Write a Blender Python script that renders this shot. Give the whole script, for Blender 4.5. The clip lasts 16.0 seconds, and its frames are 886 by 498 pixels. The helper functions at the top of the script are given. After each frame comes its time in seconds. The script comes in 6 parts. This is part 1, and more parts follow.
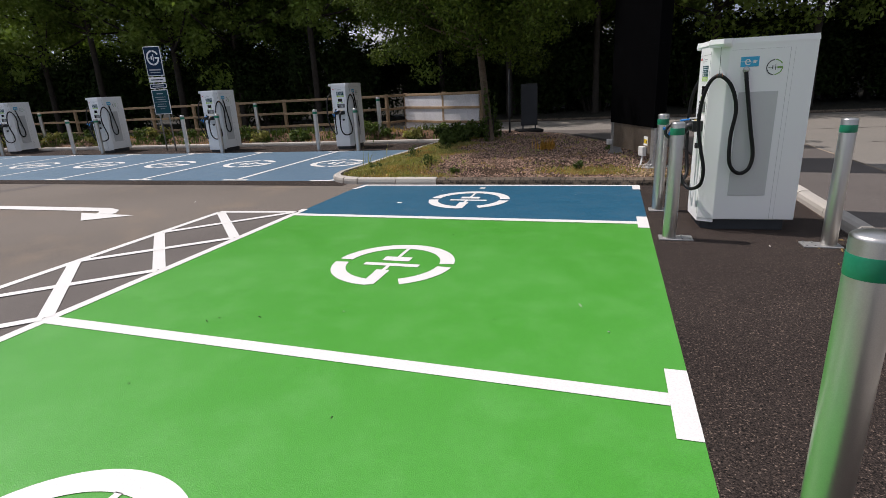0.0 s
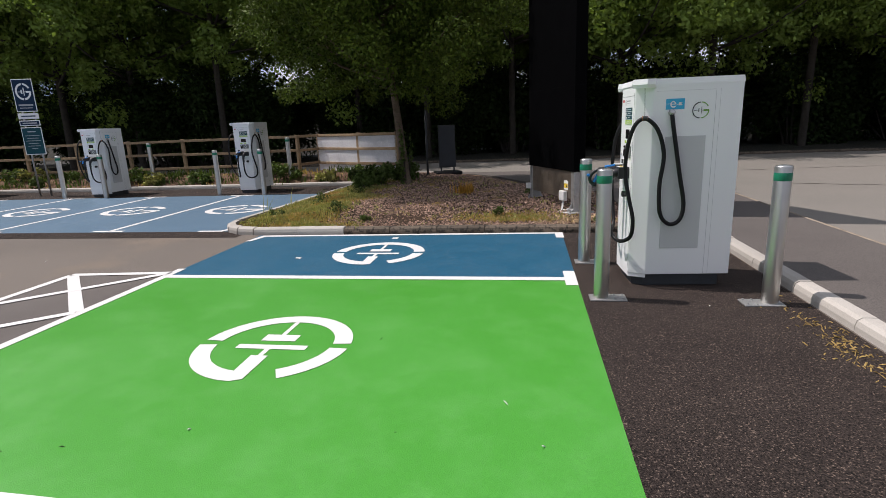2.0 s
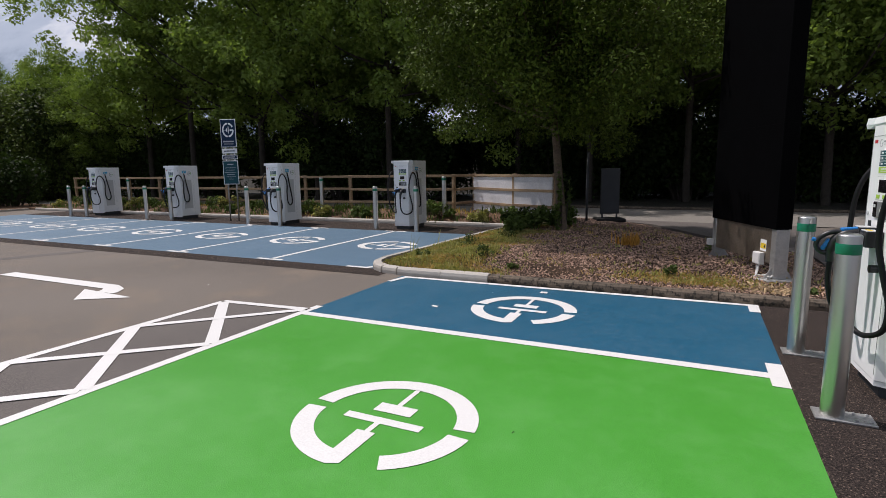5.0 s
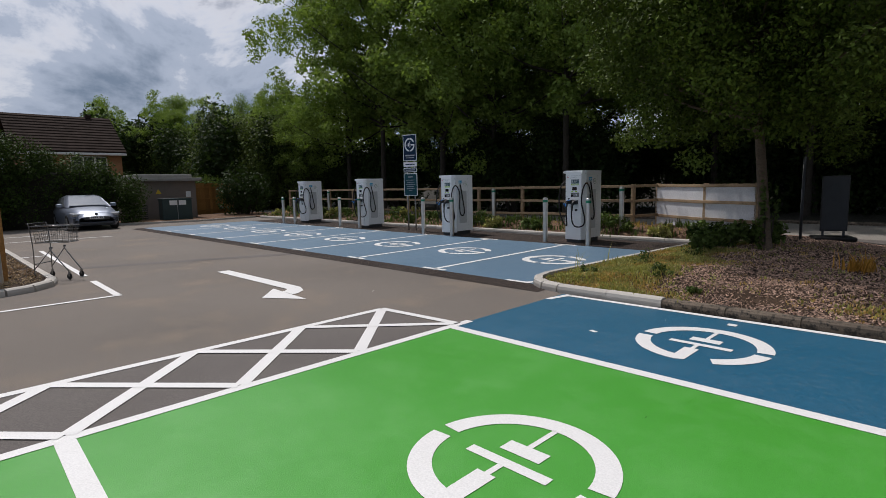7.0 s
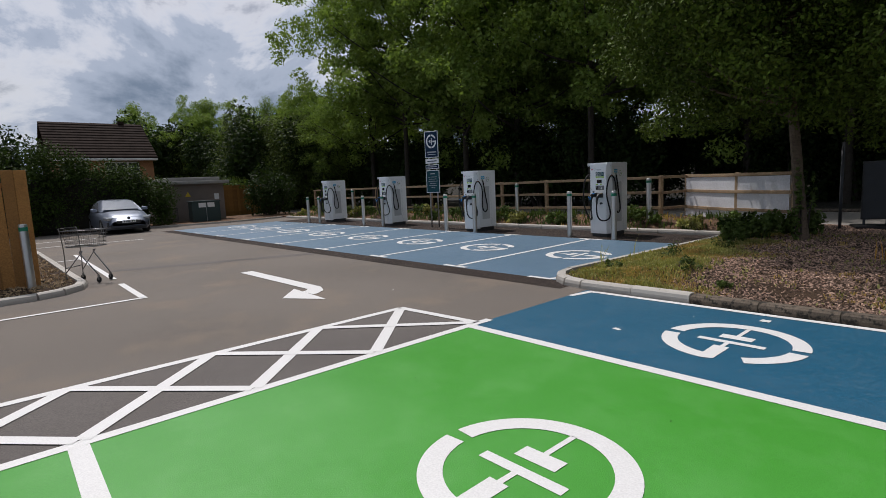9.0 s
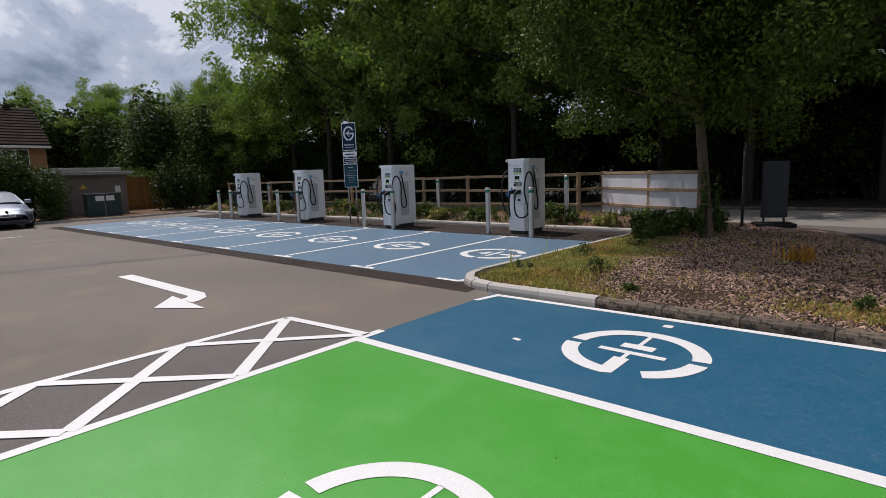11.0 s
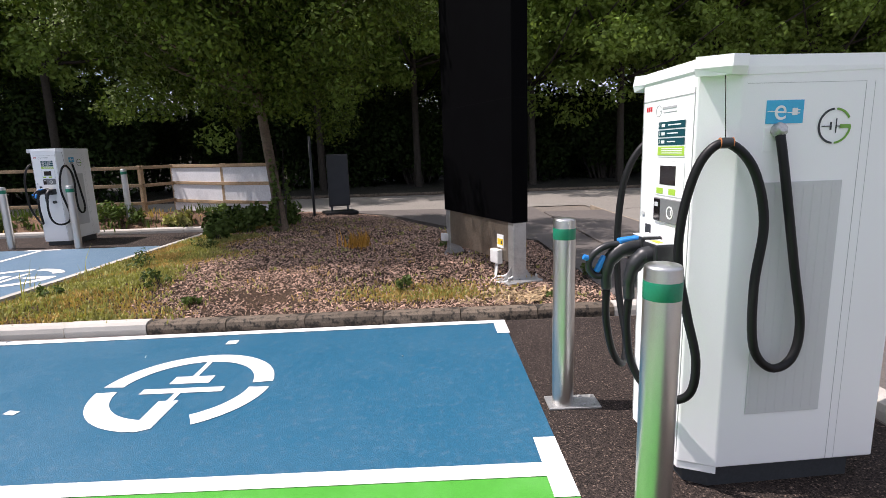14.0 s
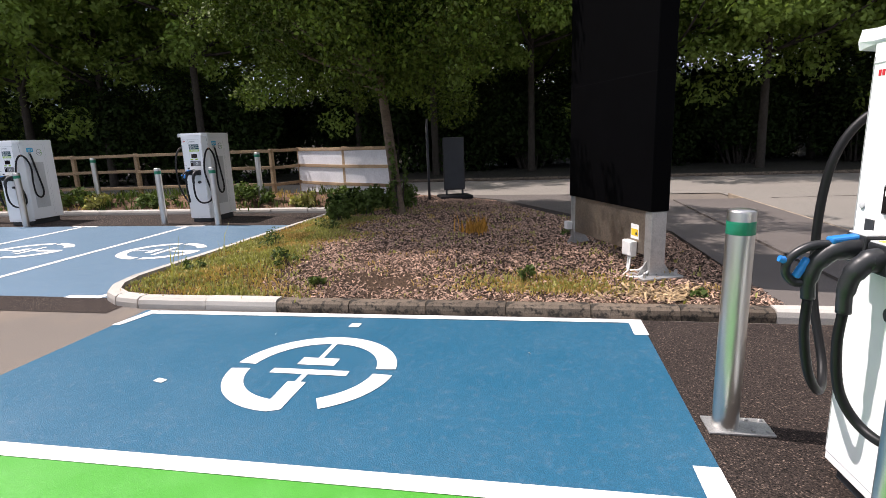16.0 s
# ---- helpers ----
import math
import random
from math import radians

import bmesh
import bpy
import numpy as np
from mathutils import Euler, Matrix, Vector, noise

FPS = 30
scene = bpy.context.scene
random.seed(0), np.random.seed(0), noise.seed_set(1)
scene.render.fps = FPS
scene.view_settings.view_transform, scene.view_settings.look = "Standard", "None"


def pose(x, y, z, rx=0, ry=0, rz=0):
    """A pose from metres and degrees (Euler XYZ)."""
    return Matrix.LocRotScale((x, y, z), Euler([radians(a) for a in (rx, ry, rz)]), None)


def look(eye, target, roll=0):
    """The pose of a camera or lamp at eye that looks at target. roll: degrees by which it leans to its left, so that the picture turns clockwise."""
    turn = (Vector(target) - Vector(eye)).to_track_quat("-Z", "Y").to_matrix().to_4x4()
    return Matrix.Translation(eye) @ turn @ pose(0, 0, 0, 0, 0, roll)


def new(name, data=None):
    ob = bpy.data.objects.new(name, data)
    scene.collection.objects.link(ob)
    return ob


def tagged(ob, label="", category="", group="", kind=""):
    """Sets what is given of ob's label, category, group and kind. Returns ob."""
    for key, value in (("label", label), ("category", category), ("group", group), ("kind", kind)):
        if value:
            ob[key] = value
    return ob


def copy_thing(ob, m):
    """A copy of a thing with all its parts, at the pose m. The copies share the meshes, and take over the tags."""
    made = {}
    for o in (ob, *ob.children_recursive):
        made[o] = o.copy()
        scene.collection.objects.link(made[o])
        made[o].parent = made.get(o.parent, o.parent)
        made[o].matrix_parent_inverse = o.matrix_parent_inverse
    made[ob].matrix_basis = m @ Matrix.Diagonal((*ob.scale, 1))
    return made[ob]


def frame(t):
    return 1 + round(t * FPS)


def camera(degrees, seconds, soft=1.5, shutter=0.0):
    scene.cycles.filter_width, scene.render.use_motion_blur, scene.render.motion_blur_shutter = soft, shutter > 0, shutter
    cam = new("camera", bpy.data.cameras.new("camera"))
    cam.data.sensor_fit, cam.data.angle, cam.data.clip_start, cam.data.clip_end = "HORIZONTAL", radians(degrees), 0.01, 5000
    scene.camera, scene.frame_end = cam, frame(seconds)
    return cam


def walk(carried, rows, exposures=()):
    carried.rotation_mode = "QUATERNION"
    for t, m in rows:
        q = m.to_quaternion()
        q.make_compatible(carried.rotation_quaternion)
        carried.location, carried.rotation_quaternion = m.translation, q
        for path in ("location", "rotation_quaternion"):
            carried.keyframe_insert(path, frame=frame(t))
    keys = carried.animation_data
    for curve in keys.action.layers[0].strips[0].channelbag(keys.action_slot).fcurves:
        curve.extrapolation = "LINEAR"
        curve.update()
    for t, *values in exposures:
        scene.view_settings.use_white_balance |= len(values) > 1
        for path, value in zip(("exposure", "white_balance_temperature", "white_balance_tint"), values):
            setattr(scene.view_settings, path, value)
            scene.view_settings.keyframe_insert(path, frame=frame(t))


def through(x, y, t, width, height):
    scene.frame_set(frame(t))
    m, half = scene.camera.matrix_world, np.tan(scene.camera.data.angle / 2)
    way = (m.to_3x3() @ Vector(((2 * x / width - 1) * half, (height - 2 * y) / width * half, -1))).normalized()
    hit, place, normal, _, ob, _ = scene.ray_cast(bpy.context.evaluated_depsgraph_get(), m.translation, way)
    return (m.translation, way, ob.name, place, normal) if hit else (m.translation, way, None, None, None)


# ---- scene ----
cam = camera(80.4, 16.0, soft=0.4)
PATH = [
    (0, (-0.475, -3.555, 1.601), (-1.061, -1.736, 1.012), -2.98),
    (0.5, (-0.397, -3.340, 1.619), (-0.934, -1.489, 1.084), -2.96),
    (1, (-0.382, -3.129, 1.599), (-0.887, -1.265, 1.078), -2.66),
    (1.5, (-0.466, -2.862, 1.595), (-0.833, -0.962, 1.092), -2.21),
    (2, (-0.503, -2.620, 1.591), (-0.818, -0.700, 1.130), -2.31),
    (2.5, (-0.483, -2.429, 1.619), (-0.944, -0.525, 1.218), -1.92),
    (3, (-0.475, -2.292, 1.620), (-1.151, -0.440, 1.282), -1.27),
    (3.2, (-0.480, -2.264, 1.618), (-1.209, -0.431, 1.286), -1.19),
    (5.3, (-0.704, -1.777, 1.578), (-1.625, -0.025, 1.292), -0.72),
    (5.5, (-0.712, -1.741, 1.584), (-1.704, -0.027, 1.302), -0.94),
    (6, (-0.716, -1.510, 1.559), (-2.005, -0.005, 1.292), -1.75),
    (6.5, (-0.673, -1.393, 1.563), (-2.057, 0.029, 1.313), -1.54),
    (7, (-0.675, -1.364, 1.563), (-2.087, 0.032, 1.320), -1.24),
    (7.5, (-0.684, -1.359, 1.561), (-2.163, -0.033, 1.328), -1.28),
    (8, (-0.691, -1.351, 1.566), (-2.228, -0.092, 1.333), -1.46),
    (8.5, (-0.670, -1.305, 1.564), (-2.221, -0.065, 1.326), -1.92),
    (9, (-0.689, -1.200, 1.558), (-2.170, 0.120, 1.305), -2.67),
    (9.2, (-0.721, -1.134, 1.560), (-2.141, 0.249, 1.294), -2.73),
    (11.3, (-0.794, -0.405, 1.550), (-2.033, 1.138, 1.258), -1.61),
    (11.5, (-0.789, -0.358, 1.545), (-1.940, 1.250, 1.244), -1.58),
    (12, (-0.876, -0.142, 1.561), (-1.683, 1.659, 1.234), -1.35),
    (12.5, (-0.884, -0.041, 1.555), (-1.411, 1.859, 1.214), -1.77),
    (13, (-0.801, 0.110, 1.554), (-1.156, 2.042, 1.180), -2.62),
    (13.5, (-0.663, 0.238, 1.577), (-0.768, 2.200, 1.205), -2.12),
    (14, (-0.637, 0.308, 1.578), (-0.597, 2.273, 1.210), -1.84),
    (14.5, (-0.700, 0.358, 1.578), (-0.615, 2.323, 1.214), -2.02),
    (15, (-0.783, 0.401, 1.569), (-0.660, 2.361, 1.194), -1.53),
    (15.5, (-0.851, 0.424, 1.579), (-0.848, 2.383, 1.174), -1.70),
    (16, (-0.832, 0.580, 1.557), (-1.193, 2.504, 1.145), -2.11),
]
walk(cam, [(t, look(eye, target, roll)) for t, eye, target, roll in PATH],
     [(0, -0.3, 6430, 18), (1.2, -0.28, 6410, 18), (2, -0.2, 6400, 18), (3, -0.31, 6380, 19), (5.5, -0.45, 6330, 18), (6.5, -0.6, 6270, 15), (9, -0.6, 6270, 15), (11.5, -0.35, 6270, 19), (12.5, 0.06, 6320, 21), (13, 0.14, 6340, 21), (14, 0.44, 6380, 21), (16, 0.47, 6520, 20)])


# ---- ground heights ----
def smooth(t):
    t = max(0.0, min(1.0, t))
    return t * t * (3 - 2 * t)


def gz(x):
    """Height of the car park, which is level."""
    return 0.0


# ---- world and sun ----
SUN_DIR = Vector((-0.50, 0.07, 0.866)).normalized()
world = bpy.data.worlds.new("sky")
scene.world = world
world.use_nodes = True
wn, wl = world.node_tree.nodes, world.node_tree.links
wn.clear()
w_out = wn.new("ShaderNodeOutputWorld")
w_bg = wn.new("ShaderNodeBackground")
w_sky = wn.new("ShaderNodeTexSky")
w_sky.sky_type = "NISHITA"
w_sky.sun_disc = False
w_sky.sun_elevation = math.asin(SUN_DIR.z)
w_sky.sun_rotation = math.atan2(SUN_DIR.x, SUN_DIR.y)
w_sky.air_density, w_sky.dust_density = 1.0, 2.0
w_co = wn.new("ShaderNodeTexCoord")
w_map = wn.new("ShaderNodeMapping")
w_map.inputs["Scale"].default_value = (1.0, 1.0, 1.7)
w_map.inputs["Location"].default_value = (0.35, 0.1, 0.2)
w_noise = wn.new("ShaderNodeTexNoise")
w_noise.inputs["Scale"].default_value = 2.5
w_noise.inputs["Detail"].default_value = 10.0
w_noise.inputs["Roughness"].default_value = 0.6
w_noise.inputs["Distortion"].default_value = 0.35
w_ramp = wn.new("ShaderNodeValToRGB")
w_ramp.color_ramp.elements[0].position = 0.36
w_ramp.color_ramp.elements[0].color = (0, 0, 0, 1)
w_ramp.color_ramp.elements[1].position = 0.52
w_ramp.color_ramp.elements[1].color = (1, 1, 1, 1)
w_shade = wn.new("ShaderNodeValToRGB")
w_shade.color_ramp.elements[0].position = 0.42
w_shade.color_ramp.elements[0].color = (21, 21, 20.8, 1)
w_shade.color_ramp.elements[1].position = 0.60
w_shade.color_ramp.elements[1].color = (3.0, 3.9, 5.1, 1)
w_mid = w_shade.color_ramp.elements.new(0.49)
w_mid.color = (7.4, 8.4, 9.8, 1)
w_mix = wn.new("ShaderNodeMix")
w_mix.data_type = "RGBA"
wl.new(w_co.outputs["Generated"], w_map.inputs["Vector"])
wl.new(w_map.outputs["Vector"], w_noise.inputs["Vector"])
wl.new(w_noise.outputs["Fac"], w_ramp.inputs["Fac"])
wl.new(w_noise.outputs["Fac"], w_shade.inputs["Fac"])
wl.new(w_ramp.outputs["Color"], w_mix.inputs[0])
wl.new(w_sky.outputs["Color"], w_mix.inputs[6])
# clouds glow towards the sun
w_dot = wn.new("ShaderNodeVectorMath")
w_dot.operation = "DOT_PRODUCT"
w_dot.inputs[1].default_value = SUN_DIR
w_glow = wn.new("ShaderNodeMapRange")
w_glow.inputs["From Min"].default_value, w_glow.inputs["From Max"].default_value = -0.3, 0.85
w_glow.inputs["To Min"].default_value, w_glow.inputs["To Max"].default_value = 0.88, 1.65
w_scale = wn.new("ShaderNodeVectorMath")
w_scale.operation = "SCALE"
wl.new(w_co.outputs["Generated"], w_dot.inputs[0])
wl.new(w_dot.outputs["Value"], w_glow.inputs["Value"])
wl.new(w_shade.outputs["Color"], w_scale.inputs[0])
wl.new(w_glow.outputs["Result"], w_scale.inputs["Scale"])
wl.new(w_scale.outputs["Vector"], w_mix.inputs[7])
wl.new(w_mix.outputs[2], w_bg.inputs["Color"])
w_bg.inputs["Strength"].default_value = 0.06
wl.new(w_bg.outputs["Background"], w_out.inputs["Surface"])
sun_data = bpy.data.lights.new("sun", "SUN")
sun_data.energy = 4.5
sun_data.angle = radians(0.53)
sun_data.color = (1.0, 0.95, 0.87)
sun = new("sun", sun_data)
sun.matrix_world = look(SUN_DIR * 50, (0, 0, 0))


# ---- materials ----
def mat(name, color, rough=0.6, metal=0.0, var=0.2, scale=6.0, fine=60.0, bump=0.1, dist=0.01,
        tint=None, coords="Object", speck=0.0, random_var=0.0, aniso=0.0, rough_var=0.1, island_var=0.0, spec=0.5, marks=None):
    """A surface with variation at two scales: broad patches (scale) and grain (fine)."""
    m = bpy.data.materials.new(name)
    m.use_nodes = True
    n, l = m.node_tree.nodes, m.node_tree.links
    b = n["Principled BSDF"]
    co = n.new("ShaderNodeTexCoord")
    big = n.new("ShaderNodeTexNoise")
    big.inputs["Scale"].default_value, big.inputs["Detail"].default_value = scale, 6
    small = n.new("ShaderNodeTexNoise")
    small.inputs["Scale"].default_value, small.inputs["Detail"].default_value = fine, 3
    l.new(co.outputs[coords], big.inputs["Vector"])
    l.new(co.outputs[coords], small.inputs["Vector"])
    tint = tint or tuple(c * 0.5 for c in color)
    mix = n.new("ShaderNodeMix")
    mix.data_type = "RGBA"
    mix.inputs[6].default_value = (*color, 1)
    mix.inputs[7].default_value = (*tint, 1)
    rmp = n.new("ShaderNodeMapRange")
    rmp.inputs["From Min"].default_value, rmp.inputs["From Max"].default_value = 0.42, 0.75
    rmp.inputs["To Max"].default_value = min(1.0, var * 2.2)
    l.new(big.outputs["Fac"], rmp.inputs["Value"])
    l.new(rmp.outputs["Result"], mix.inputs[0])
    col = mix.outputs[2]
    if marks:
        # scuffs or lichen: (colour, scale, threshold, softness, amount)
        tex = n.new("ShaderNodeTexNoise")
        tex.inputs["Scale"].default_value, tex.inputs["Detail"].default_value = marks[1], 8
        tex.inputs["Roughness"].default_value = 0.65
        l.new(co.outputs[coords], tex.inputs["Vector"])
        edge = n.new("ShaderNodeMapRange")
        edge.inputs["From Min"].default_value, edge.inputs["From Max"].default_value = marks[2], marks[2] + marks[3]
        edge.inputs["To Max"].default_value = marks[4]
        l.new(tex.outputs["Fac"], edge.inputs["Value"])
        over = n.new("ShaderNodeMix")
        over.data_type = "RGBA"
        over.inputs[7].default_value = (*marks[0], 1)
        l.new(edge.outputs["Result"], over.inputs[0])
        l.new(col, over.inputs[6])
        col = over.outputs[2]
    mul = n.new("ShaderNodeHueSaturation")
    val = n.new("ShaderNodeMapRange")
    val.inputs["From Min"].default_value, val.inputs["From Max"].default_value = 0.3, 0.7
    val.inputs["To Min"].default_value, val.inputs["To Max"].default_value = 1 - var - speck, 1 + var + speck
    l.new(small.outputs["Fac"], val.inputs["Value"])
    v_out = val.outputs["Result"]
    for amount, source in ((random_var, ("ShaderNodeObjectInfo", "Random")), (island_var, ("ShaderNodeNewGeometry", "Random Per Island"))):
        if amount:
            info = n.new(source[0])
            rr = n.new("ShaderNodeMapRange")
            rr.inputs["To Min"].default_value, rr.inputs["To Max"].default_value = 1 - amount, 1 + amount
            l.new(info.outputs[source[1]], rr.inputs["Value"])
            mm = n.new("ShaderNodeMath")
            mm.operation = "MULTIPLY"
            l.new(v_out, mm.inputs[0])
            l.new(rr.outputs["Result"], mm.inputs[1])
            v_out = mm.outputs[0]
    l.new(v_out, mul.inputs["Value"])
    l.new(col, mul.inputs["Color"])
    l.new(mul.outputs["Color"], b.inputs["Base Color"])
    rg = n.new("ShaderNodeMapRange")
    rg.inputs["To Min"].default_value, rg.inputs["To Max"].default_value = max(0.02, rough - rough_var), min(1, rough + rough_var)
    l.new(big.outputs["Fac"], rg.inputs["Value"])
    l.new(rg.outputs["Result"], b.inputs["Roughness"])
    b.inputs["Metallic"].default_value = metal
    b.inputs["Specular IOR Level"].default_value = spec
    b.inputs["Anisotropic"].default_value = aniso
    if bump:
        bp = n.new("ShaderNodeBump")
        bp.inputs["Strength"].default_value, bp.inputs["Distance"].default_value = bump, dist
        l.new(small.outputs["Fac"], bp.inputs["Height"])
        l.new(bp.outputs["Normal"], b.inputs["Normal"])
    return m


def leaf_mat(name, color, tint, through=0.35):
    m = mat(name, color, 0.62, 0, 0.25, 0.9, 5.0, 0, tint=tint, island_var=0.55, spec=0.14)
    n, l = m.node_tree.nodes, m.node_tree.links
    b, out = n["Principled BSDF"], n["Material Output"]
    tr = n.new("ShaderNodeBsdfTranslucent")
    tr.inputs["Color"].default_value = (color[0] * 1.5, color[1] * 1.6, color[2] * 0.8, 1)
    ms = n.new("ShaderNodeMixShader")
    ms.inputs[0].default_value = through
    l.new(b.outputs[0], ms.inputs[1])
    l.new(tr.outputs[0], ms.inputs[2])
    l.new(ms.outputs[0], out.inputs["Surface"])
    return m


